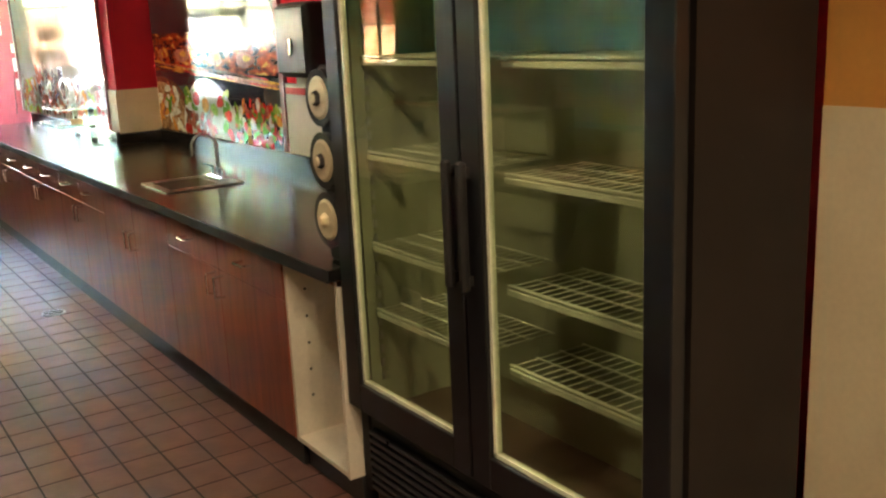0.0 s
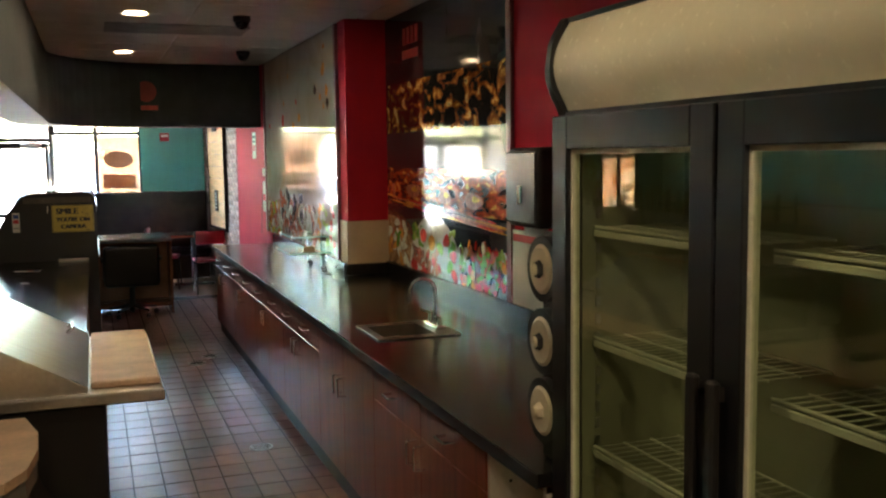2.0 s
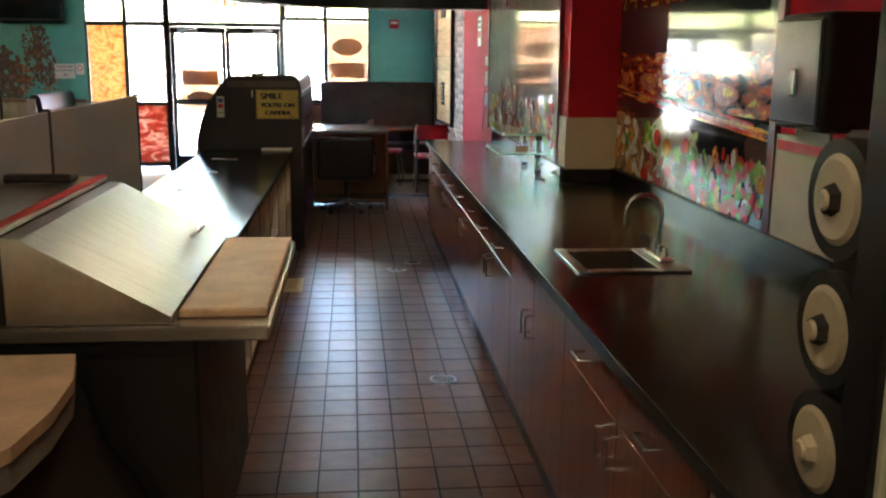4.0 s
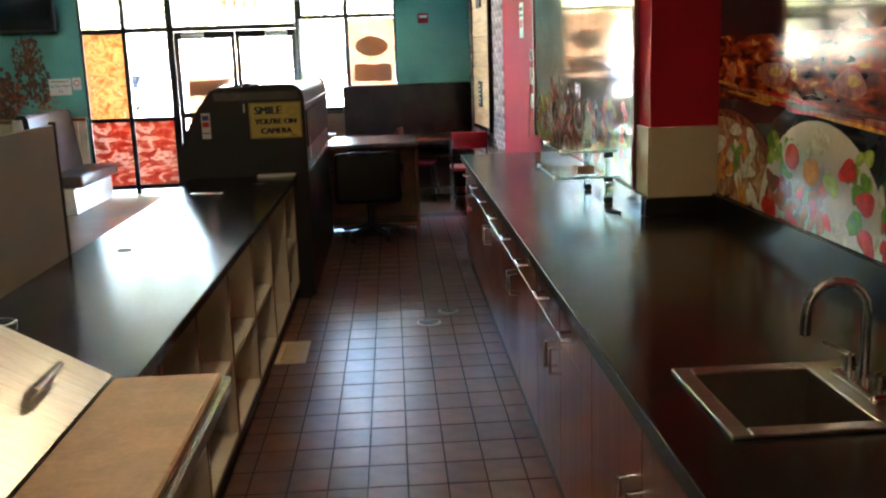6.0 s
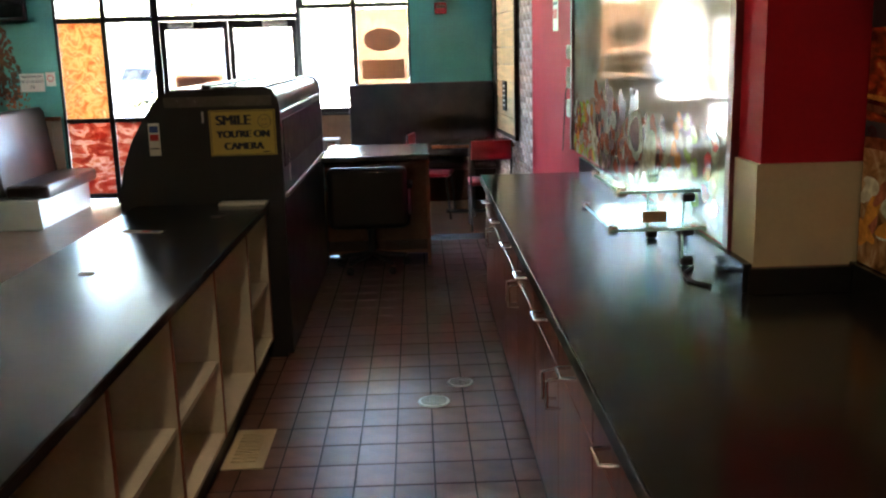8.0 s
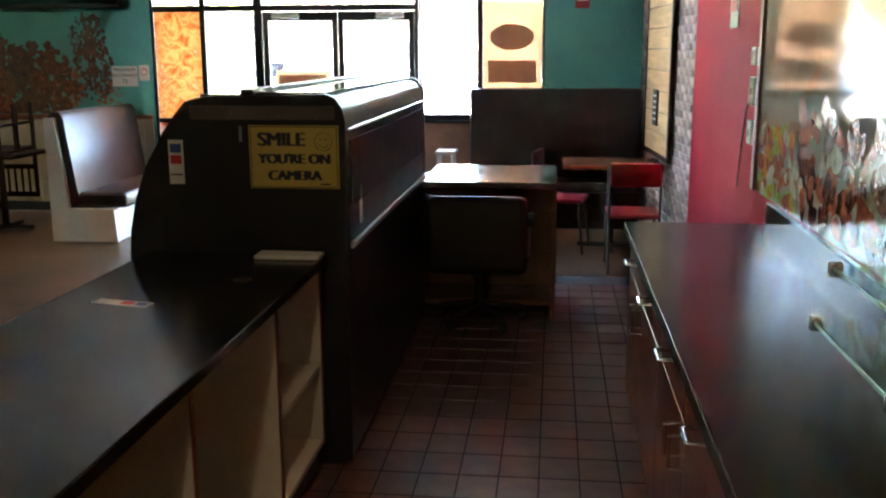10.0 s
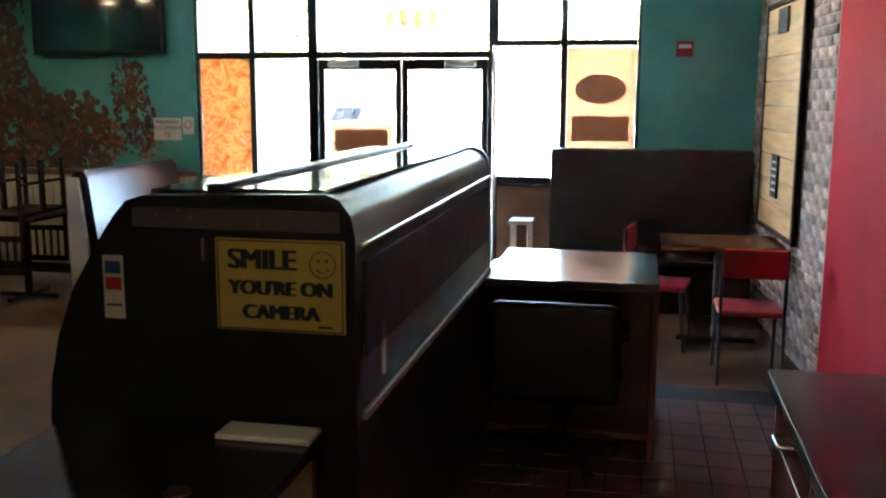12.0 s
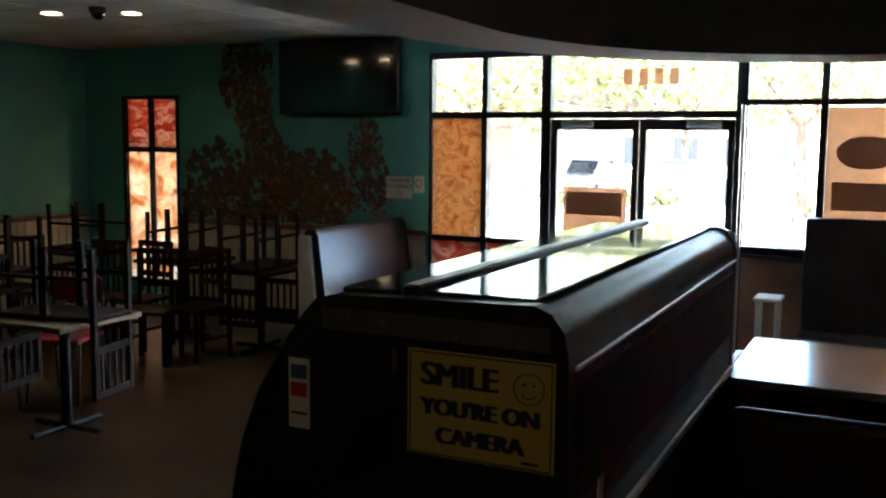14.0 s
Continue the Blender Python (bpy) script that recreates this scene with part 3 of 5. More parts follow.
def disc(y, z, r, off, material, name="print_plate", zs=1.0):
    bm = bmesh.new()
    k = 40
    pts = [(max(5.205, min(7.475, y + r * math.cos(6.2832 * i / k))), max(1.014, z + zs * r * math.sin(6.2832 * i / k))) for i in range(k)]
    prism(bm, pts, "x", 2.566 - off, 2.565 - off + 0.0008)
    part(name, bm, material, mu)


rnd = random.Random(5)
HUES = {"red": (0.50, 0.03, 0.02), "green": (0.12, 0.25, 0.03), "lime": (0.34, 0.42, 0.08), "cream": (0.74, 0.64, 0.44), "meat": (0.40, 0.12, 0.06), "brown": (0.16, 0.05, 0.025), "orange": (0.70, 0.24, 0.04)}
inks = {k: mat("print_" + k, c, 0.14, var=0.4, scale=26, bump=0) for k, c in HUES.items()}
food = {k: bmesh.new() for k in HUES}
LAYER = [0]


def blob(bms, k, y, z, ry, rz, tilt=0.0, face=2.5632, lo=1.014, span=(5.205, 7.475)):
    """One printed piece of food: a soft-edged patch on the sheet."""
    LAYER[0] += 1
    x, n, a = face - LAYER[0] * 0.000006, 14, rnd.uniform(0, 6)
    vs = []
    for q in range(n):
        w = 1 + 0.12 * math.sin(3 * 6.2832 * q / n + a) + rnd.uniform(-0.05, 0.05)
        u, v = ry * w * math.cos(6.2832 * q / n), rz * w * math.sin(6.2832 * q / n)
        vs.append(bms[k].verts.new((x, min(span[1], max(span[0], y + u * math.cos(tilt) - v * math.sin(tilt))), max(lo, z + u * math.sin(tilt) + v * math.cos(tilt)))))
    bms[k].faces.new(vs)


# lit bridge across the river, with its glow
for i in range(46):
    y = rnd.uniform(5.3, 7.45)
    blob(food, rnd.choice(["orange", "meat", "red", "brown"]), y, 1.40 + 0.047 * (y - 5.2) + rnd.uniform(-0.02, 0.03), rnd.uniform(0.1, 0.3), 0.008, 0.047)
for y, z, r in ((7.3, 1.58, 0.05), (6.85, 1.58, 0.16), (6.2, 1.56, 0.12), (5.7, 1.55, 0.15)):
    blob(food, "meat", y, z, r, 0.05), blob(food, "orange", y - 0.03, z + 0.01, r * 0.4, 0.02)
disc(7.38, 1.17, 0.58, 0.001, inks["brown"], zs=0.42)
disc(7.40, 1.17, 0.52, 0.0015, BASIN, zs=0.40)
for i in range(26):
    blob(food, rnd.choice(["cream", "meat", "cream", "orange"]), rnd.uniform(7.0, 7.45), rnd.uniform(1.04, 1.33), rnd.uniform(0.03, 0.1), rnd.uniform(0.02, 0.04), rnd.uniform(-1, 1))
for i in range(7):
    blob(food, "green", rnd.uniform(7.12, 7.3), rnd.uniform(1.16, 1.26), 0.035, 0.016, rnd.uniform(-1.5, 1.5))
disc(6.42, 1.0, 0.53, 0.002, PLATE, zs=0.80)
for i in range(34):
    y = rnd.choice([rnd.uniform(6.6, 6.85), rnd.uniform(6.0, 6.3)])
    blob(food, rnd.choice(["green", "lime", "lime"]), y, rnd.uniform(1.2, 1.33), rnd.uniform(0.02, 0.05), rnd.uniform(0.02, 0.04), rnd.uniform(-1, 1))
for i in range(6):
    blob(food, "cream", 6.42 + 0.04 * math.sin(i), 1.26 + i * 0.022, 0.07, 0.025, 0.1)
for i in range(40):
    blob(food, rnd.choice(["meat", "meat", "brown", "red"]), rnd.uniform(6.3, 6.88), rnd.uniform(1.0, 1.2), rnd.uniform(0.025, 0.06), rnd.uniform(0.02, 0.042), rnd.uniform(-1.2, 1.2))
for y, z, k in ((6.18, 1.27, "red"), (6.05, 1.18, "red"), (6.12, 1.10, "green"), (6.2, 1.05, "cream"), (6.3, 1.21, "lime"), (6.03, 1.05, "red")):
    blob(food, k, y, z, 0.065, 0.04, rnd.uniform(-0.8, 0.8))
# salads and skewers further along the sheet
for i in range(150):
    y = rnd.uniform(5.22, 5.98)
    k = rnd.choices(list(HUES), (0.26, 0.24, 0.12, 0.16, 0.14, 0.05, 0.05))[0]
    blob(food, k, y, rnd.uniform(1.02, 1.34 - 0.08 * abs(math.sin(y * 5))), rnd.uniform(0.02, 0.05), rnd.uniform(0.014, 0.036), rnd.uniform(0, 3))
for k, b in food.items():
    part("print_food", b, inks[k], mu)["kind"] = "stuff"
disc(6.62, 1.275, 0.085, 0.0075, inks["cream"], zs=0.75), disc(6.62, 1.275, 0.066, 0.0085, inks["red"], zs=0.75)
disc(6.45, 1.235, 0.085, 0.0075, inks["cream"], zs=0.75), disc(6.45, 1.235, 0.07, 0.0085, inks["orange"], zs=0.75)
for i in range(4):
    part("print_lettering", bx(2.560, 2.564, 6.7 + i * 0.09, 6.76 + i * 0.09, 2.62, 2.74), REDINK, mu)
part("print_lettering", bx(2.560, 2.564, 6.7, 7.04, 2.52, 2.58), REDINK, mu)
part("edge_trim", bx(2.555, 2.579, 5.14, 5.2, 1.012, ZC - 0.02), DARKRED, mu, "dark red edge strip")

PALE = ramp_mat("pale_print", [(0.3, (0.42, 0.38, 0.30)), (0.6, (0.52, 0.48, 0.40)), (0.75, (0.52, 0.40, 0.28))], 2.2, 5, 0.06)
SPICE = ramp_mat("street_food_print", [(0.28, (0.30, 0.20, 0.12)), (0.45, (0.50, 0.42, 0.32)), (0.60, (0.52, 0.48, 0.40)), (0.75, (0.45, 0.26, 0.15))], 4, 5, 0.06, stretch=(1, 1, 1), distort=0.8)
m2 = thing("street_food_mural", (2.24, 9.5, 1.01), "glossy pale printed mural of street food on wall", "mural")
part("print", bx(2.236, 2.249, 7.76, 10.98, 1.4, ZC - 0.02), PALE, m2)
part("print", bx(2.236, 2.249, 7.76, 10.98, 1.012, 1.4), SPICE, m2)
street = {k: bmesh.new() for k in HUES}
where = dict(face=2.2352, span=(7.77, 10.97))
for i in range(60):
    y = rnd.uniform(10.2, 10.9)
    blob(street, rnd.choice(["orange", "cream", "meat", "lime"]), y, rnd.uniform(1.03, 1.34), rnd.uniform(0.03, 0.1), rnd.uniform(0.02, 0.045), rnd.uniform(-0.7, 0.7), **where)
for i in range(90):
    y = rnd.uniform(9.1, 10.2)
    blob(street, rnd.choice(["brown", "brown", "meat", "meat", "cream"]), y, rnd.uniform(1.05, 1.47), rnd.uniform(0.03, 0.08), rnd.uniform(0.03, 0.06), rnd.uniform(-0.8, 0.8), **where)
for i in range(40):
    blob(street, rnd.choice(["brown", "cream", "meat"]), rnd.uniform(8.5, 9.1), rnd.uniform(1.03, 1.36), rnd.uniform(0.03, 0.09), rnd.uniform(0.03, 0.08), rnd.uniform(-1, 1), **where)
blob(street, "cream", 9.15, 1.28, 0.15, 0.12, **where), blob(street, "brown", 9.15, 1.28, 0.11, 0.085, **where), blob(street, "cream", 8.85, 1.2, 0.12, 0.13, **where)
for y, k in ((8.42, "orange"), (8.2, "lime"), (7.95, "red")):
    for q in range(9):
        blob(street, k if q % 3 else "cream", y + rnd.uniform(-0.07, 0.07), 1.08 + q * 0.04, 0.05, 0.035, rnd.uniform(-0.4, 0.4), **where)
for k, b in street.items():
    part("print_food", b, inks[k], m2)["kind"] = "stuff"
for y0, y1 in ((7.705, 7.76), (10.98, 11.04)):
    part("edge_trim", bx(2.222, 2.249, y0, y1, 1.012, ZC - 0.02), DARKRED, m2, "dark red edge strip")
rnd = random.Random(9)
for i in range(14):
    y, z, r = rnd.uniform(8.0, 10.8), rnd.uniform(2.1, 2.75), rnd.uniform(0.03, 0.08)
    bm = bmesh.new()
    prism(bm, [(y + r * rnd.uniform(0.5, 1) * math.cos(q * 0.785), z + r * rnd.uniform(0.5, 1) * math.sin(q * 0.785)) for q in range(8)], "x", 2.2345, 2.2355)
    part("print_mark", bm, inks[rnd.choice(["orange", "brown", "red"])], m2)

# ---- counter run on the east side ----
XF, XT, YA, YB = 1.60, 1.572, 2.80, 10.58


def handle(parent, y, z, upright):
    bm = bmesh.new()
    if upright:
        tube(bm, [(XF, y, z - 0.05), (XF - 0.044, y, z - 0.045), (XF - 0.044, y, z + 0.045), (XF, y, z + 0.05)], 0.0062, 8)
    else:
        tube(bm, [(XF, y - 0.05, z), (XF - 0.044, y - 0.045, z), (XF - 0.044, y + 0.045, z), (XF, y + 0.05, z)], 0.0062, 8)
    return part("handle", bm, CHROME, parent, "bent chrome wire handle", True)


def cabinet(y0, y1, drawers, doors=2, tops=()):
    c = thing("base_cabinet", ((XF + 2.2) / 2, (y0 + y1) / 2, 0), "cherry wood base cabinet with chrome handles on black kick", "cabinet", "counter cabinets")
    part("body", bx(XF + 0.02, 2.2, y0 + 0.002, y1 - 0.002, 0.12, 0.74), CHERRY, c)
    part("kick", bx(XF + 0.03, 2.15, y0, y1, 0, 0.12), KICK, c)
    z_split = 0.70
    w = (y1 - y0) / drawers
    if tops:
        for i in range(drawers):
            d = part("drawer", bx(XF, XF + 0.02, y0 + i * w + 0.002, y0 + (i + 1) * w - 0.002, z_split + 0.0015, 0.868, 0.002), CHERRY, c)
            handle(d, y0 + (i + 0.5) * w, 0.79, False)
    top = z_split - 0.0015 if tops else 0.868
    w = (y1 - y0) / doors
    for i in range(doors):
        d = part("door", bx(XF, XF + 0.02, y0 + i * w + 0.002, y0 + (i + 1) * w - 0.002, 0.125, top, 0.002), CHERRY, c)
        y = y0 + (i + 1) * w - 0.045 if i % 2 == 0 else y0 + i * w + 0.045
        handle(d, y, 0.63, True)
    return c


for y0, y1, n, drw in ((3.25, 4.6, 2, True), (4.6, 5.75, 2, False), (5.75, 6.84, 2, True), (6.84, 8.03, 2, True), (8.03, 9.27, 2, True), (9.27, 10.56, 2, True)):
    cabinet(y0, y1, n, 2, (1,) if drw else ())
oc = thing("open_cabinet", (1.9, 3.0, 0), "open white melamine cabinet box without doors under the counter", "cabinet")
part("side_panel", bx(XF, 2.2, 2.80, 2.82, 0.12, 0.87), MELAMINE, oc)
part("side_panel", bx(XF + 0.005, 2.2, 3.226, 3.246, 0.12, 0.87), MELAMINE, oc)
part("bottom_panel", bx(XF + 0.005, 2.2, 2.82, 3.226, 0.12, 0.14), MELAMINE, oc)
part("back_panel", bx(2.18, 2.2, 2.82, 3.226, 0.14, 0.87), MELAMINE, oc)
part("kick", bx(XF + 0.05, 2.15, 2.80, 3.246, 0, 0.12), KICK, oc)
part("rail", bx(XF, XF + 0.02, 2.80, 3.226, 0.85, 0.871), CHERRY, oc)
for i in range(5):
    part("shelf_pin_hole", rod(bmesh.new(), (XF + 0.08, 3.2275, 0.3 + i * 0.11), (XF + 0.08, 3.2245, 0.3 + i * 0.11), 0.006, n=8), MATT, oc)

SX0, SX1, SY0, SY1 = 1.705, 2.15, 4.87, 5.30
ct = thing("countertop", (2.0, 7.0, 0.873), "long black laminate countertop with a worn front edge", "countertop")
for x0, x1, y0, y1 in ((XT, SX0 + 0.02, YA, 7.49), (SX1 - 0.02, 2.56, YA, 7.49), (SX0 + 0.02, SX1 - 0.02, YA, SY0 + 0.02), (SX0 + 0.02, SX1 - 0.02, SY1 - 0.02, 7.49), (XT, 2.235, 7.49, YB)):
    part("slab", bx(x0, x1, y0, y1, 0.87, 0.912), LAMINATE, ct)
part("front_edge", bx(XT - 0.004, XT, YA, YB, 0.866, 0.911, 0.0015), KICK, ct, "worn dull black edge band")
part("backsplash", bx(2.545, 2.578, YA, 7.487, 0.912, 1.01, 0.003), LAMINATE, ct)
part("backsplash", bx(2.215, 2.545, 7.46, 7.487, 0.912, 1.0, 0.003), LAMINATE, ct)
part("backsplash", bx(2.205, 2.234, 7.49, YB, 0.912, 1.01, 0.003), LAMINATE, ct)

sk = thing("sink", (1.95, 5.02, 0.912), "small stainless steel drop-in hand sink in black counter", "sink")
bm = bmesh.new()
for x0, x1, y0, y1 in ((SX0, SX0 + 0.045, SY0, SY1), (SX1 - 0.12, SX1, SY0, SY1), (SX0 + 0.045, SX1 - 0.12, SY0, SY0 + 0.045), (SX0 + 0.045, SX1 - 0.12, SY1 - 0.045, SY1)):
    box(bm, x0, x1, y0, y1, 0.9125, 0.921, 0.003)
part("rim", bm, STEEL, sk)
bm = bmesh.new()
a, b, c, d = SX0 + 0.045, SX1 - 0.12, SY0 + 0.045, SY1 - 0.045
for x0, x1, y0, y1, z0, z1 in ((a - 0.006, a, c, d, 0.76, 0.916), (b, b + 0.006, c, d, 0.76, 0.916), (a - 0.006, b + 0.006, c - 0.006, c, 0.76, 0.916), (a - 0.006, b + 0.006, d, d + 0.006, 0.76, 0.916), (a - 0.006, b + 0.006, c - 0.006, d + 0.006, 0.754, 0.76)):
    box(bm, x0, x1, y0, y1, z0, z1)
# Basin steel darker than the rim: the recess's shade put into its colour.
part("basin", bm, mat("shaded_basin_steel", (0.30, 0.27, 0.24), 0.38, 1.0, var=0.1), sk)
part("drain", rod(bmesh.new(), ((a + b) / 2, (c + d) / 2, 0.760), ((a + b) / 2, (c + d) / 2, 0.764), 0.04, n=24), CHROME, sk)
fa = thing("faucet", (2.085, 5.085, 0.921), "chrome gooseneck faucet with two lever handles", "faucet")
part("base", bx(2.055, 2.115, 4.985, 5.185, 0.921, 0.945, 0.008, seg=2), CHROME, fa)
pts = [(2.085, 5.085, 0.945), (2.085, 5.085, 1.09)] + [(2.015 + 0.07 * math.cos(radians(q)), 5.085, 1.11 + 0.07 * math.sin(radians(q))) for q in range(0, 181, 20)] + [(1.945, 5.085, 1.06)]
part("spout", tube(bmesh.new(), pts, 0.011, 10), CHROME, fa, smooth=True)
for y in (5.015, 5.155):
    part("valve", rod(bmesh.new(), (2.085, y, 0.94), (2.085, y, 0.985), 0.017, 0.012, 12), CHROME, fa, smooth=True)
    part("lever", rod(bmesh.new(), (2.085, y, 0.985), (2.045, y + (0.05 if y > 5.1 else -0.05), 1.0), 0.007, 0.005, 8), CHROME, fa, smooth=True)

# glass shelf stand on the far counter
gs = thing("glass_display_stand", (2.0, 8.15, 0.912), "two-tier clear glass display shelf with chrome clips on the counter", "display shelf")
EDGE = mat("green_glass_edge", (0.42, 0.66, 0.60), 0.12, bump=0)
for z, x0, y0, y1 in ((1.175, 1.91, 7.96, 8.5), (1.05, 1.865, 7.88, 8.46)):
    part("glass_shelf", bx(x0, 2.2, y0, y1, z, z + 0.008), SNEEZE, gs, "clear glass shelf")
    part("glass_edge", bx(x0 - 0.004, x0 - 0.0005, y0, y1, z, z + 0.009), EDGE, gs, "green polished glass edge")
    part("glass_edge", bx(x0, 2.2, y0 - 0.004, y0 - 0.0005, z, z + 0.009), EDGE, gs, "green polished glass edge")
    for y in (y0 + 0.02, y1 - 0.02):
        part("clip", bx(x0 - 0.014, x0 + 0.02, y - 0.014, y + 0.014, z - 0.016, z + 0.02, 0.005, seg=2), CHROME, gs, "chrome clip", True)
for y in (7.90, 8.42):
    up = part("glass_upright", bx(2.125, 2.155, y, y + 0.010, 0.912, 1.20), SNEEZE, gs)
    part("upright_edge", bx(2.120, 2.1245, y, y + 0.010, 0.914, 1.20), EDGE, up, "green polished glass edge")
    for z in (1.165, 1.04, 0.93):
        part("clip", bx(2.118, 2.162, y - 0.012, y + 0.022, z - 0.014, z + 0.014, 0.004), MATT, up, "dark metal clip")
cd = thing("price_card", (2.05, 8.0, 1.058), "small brown card on the glass shelf", "card")
part("card", bx(2.0, 2.09, 8.0, 8.006, 1.0585, 1.10), TANINK, cd)
tube(bm := bmesh.new(), [(2.15, 7.86, 0.918), (2.09, 7.76, 0.918), (2.08, 7.66, 0.918), (2.13, 7.58, 0.918)], 0.006, 6)
solid("power_cord", bm, MATT, "black power cord lying on the counter", "cord")

# ---- wall things near the fridge ----
ds = thing("towel_dispenser", (2.46, 4.42, 1.48), "black plastic paper towel dispenser on the red wall", "dispenser")
part("body", bx(2.33, 2.578, 4.34, 4.70, 1.48, 1.86, 0.03, seg=3), MATT, ds, smooth=True)
part("cover", bx(2.322, 2.335, 4.36, 4.69, 1.50, 1.84, 0.006), mat("smoked_plastic", (0.05, 0.055, 0.06), 0.2), ds)
part("latch", bx(2.312, 2.323, 4.50, 4.54, 1.59, 1.68, 0.005), CHROME, ds, "chrome latch plate")
pt = thing("paper_towel", (2.44, 4.4, 1.44), "white paper towel end hanging from the dispenser", "paper towel")
part("sheet", bx(2.40, 2.41, 4.40, 4.64, 1.43, 1.485), PAPER, pt)
nb = thing("notice_board", (2.56, 4.8, 1.1), "white board with a red stripe on the wall", "board")
part("panel", bx(2.556, 2.579, 4.55, 5.12, 1.012, 1.42), PAPER, nb)
part("stripe", bx(2.553, 2.557, 4.56, 5.11, 1.36, 1.40), REDINK, nb)

# speaker rack
sp = thing("speaker_panel", (1.72, 2.87, 0.912), "black panel with three round pale speakers on the counter", "speaker")
part("panel", bx(1.66, 1.84, 2.815, 2.95, 0.913, 1.60, 0.01), MATT, sp)
for z in (1.068, 1.277, 1.492):
    s = part("speaker_ring", rod(bmesh.new(), (1.66, 2.90, z), (1.635, 2.90, z), 0.098, n=32), MATT, sp, smooth=True)
    part("cone", rod(bmesh.new(), (1.634, 2.90, z), (1.628, 2.90, z), 0.074, 0.064, n=32), CONE, s, "pale speaker cone")
    part("dust_cap", rod(bmesh.new(), (1.628, 2.90, z), (1.612, 2.90, z), 0.028, 0.022, n=6), MATT if z > 1.1 else CONE, s)
    part("dust_dot", rod(bmesh.new(), (1.612, 2.90, z), (1.606, 2.90, z), 0.018, 0.014, n=16), CONE, s)

# ---- two-door merchandiser fridge ----
fr = thing("drinks_fridge", (2.0, 1.95, 0), "tall black two-door glass drinks fridge with cream lightbox", "fridge")
FX, FB, F0, F1 = 1.66, 2.06, 1.285, 2.795
part("side_panel", bx(FX, FB, F0, F0 + 0.05, 0.08, 2.17), BROWNBLACK, fr)
part("side_panel", bx(FX, FB, F1 - 0.05, F1, 0.08, 2.17), BROWNBLACK, fr)
part("back_panel", bx(FB - 0.05, FB, F0 + 0.05, F1 - 0.05, 0.08, 2.0), LINER, fr)
part("liner", bx(FX + 0.02, FB - 0.05, F0 + 0.05, F0 + 0.06, 0.4, 1.92), LINER, fr)
part("liner", bx(FX + 0.02, FB - 0.05, F1 - 0.06, F1 - 0.05, 0.4, 1.92), LINER, fr)
part("roof_panel", bx(FX + 0.045, FB, F0 + 0.05, F1 - 0.05, 2.14, 2.17), BROWNBLACK, fr)
part("liner", bx(FX + 0.02, FB - 0.05, F0 + 0.06, F1 - 0.06, 1.90, 1.92), LINER, fr)
part("floor_panel", bx(FX + 0.02, FB - 0.05, F0 + 0.06, F1 - 0.06, 0.38, 0.40), mat("fridge_floor", (0.12, 0.09, 0.06), 0.5), fr)
part("base", bx(FX + 0.01, FB, F0 + 0.01, F1 - 0.01, 0.08, 0.38), MATT, fr)
for i in range(8):
    part("grille_slat", bx(FX - 0.02, FX + 0.01, F0 + 0.08, F1 - 0.08, 0.11 + i * 0.03, 0.128 + i * 0.03, 0.003), BLACK, fr)
for x in (FX + 0.05, FB - 0.05):
    for y in (F0 + 0.06, F1 - 0.06):
        part("foot", rod(bmesh.new(), (x, y, 0), (x, y, 0.08), 0.03, n=12), MATT, fr)
for k, (y0, y1) in enumerate(((F0 + 0.01, 2.045), (2.055, F1 - 0.01))):
    bm = bmesh.new()
    s = 0.085
    for a, b, c, d in ((y0, y0 + s, 0.42, 1.93), (y1 - s, y1, 0.42, 1.93), (y0 + s, y1 - s, 1.84, 1.93), (y0 + s, y1 - s, 0.42, 0.52)):
        box(bm, 1.61, 1.655, a, b, c, d, 0.003)
    dr = part("door", bm, BLACK, fr)
    bm = bmesh.new()
    for a, b, c, d in ((y0 + s, y0 + s + 0.012, 0.52, 1.84), (y1 - s - 0.012, y1 - s, 0.52, 1.84), (y0 + s, y1 - s, 0.52, 0.532), (y0 + s, y1 - s, 1.828, 1.84)):
        box(bm, 1.625, 1.645, a, b, c, d)
    part("gasket", bm, WIRE, dr, "pale inner gasket")
    g = part("glass", bx(1.63, 1.636, y0 + s + 0.012, y1 - s - 0.012, 0.532, 1.828), FRIDGEGLASS, dr)
    g.visible_shadow = False
    hy = y1 - 0.03 if k == 0 else y0 + 0.03
    part("handle", bx(1.575, 1.60, hy - 0.014, hy + 0.014, 1.0, 1.36, 0.006), MATT, dr)
    for z in (1.03, 1.33):
        part("handle_post", bx(1.598, 1.611, hy - 0.01, hy + 0.01, z - 0.015, z + 0.015), MATT, dr)
    for z in (0.765, 1.0, 1.315, 1.625):
        bm = bmesh.new()
        for i in range(18):
            y = y0 + 0.07 + i * (y1 - y0 - 0.14) / 17
            rod(bm, (1.72, y, z), (1.99, y, z), 0.0016, n=5)
        for x in (1.72, 1.81, 1.9, 1.99):
            rod(bm, (x, y0 + 0.06, z), (x, y1 - 0.06, z), 0.004, n=6)
        box(bm, 1.708, 1.716, y0 + 0.06, y1 - 0.06, z - 0.026, z - 0.008, 0.002), box(bm, 1.708, 1.716, y0 + 0.06, y1 - 0.06, z - 0.003, z + 0.005, 0.002)
        part("wire_shelf", bm, WIRE, fr, "pale coated wire shelf")
    bm = bmesh.new()
    for z in range(26):
        box(bm, 1.72, 1.735, y0 + 0.052 if k == 0 else y1 - 0.056, y0 + 0.056 if k == 0 else y1 - 0.052, 0.5 + z * 0.05, 0.53 + z * 0.05)
    part("shelf_standard", bm, STEEL, fr)
bm = bmesh.new()
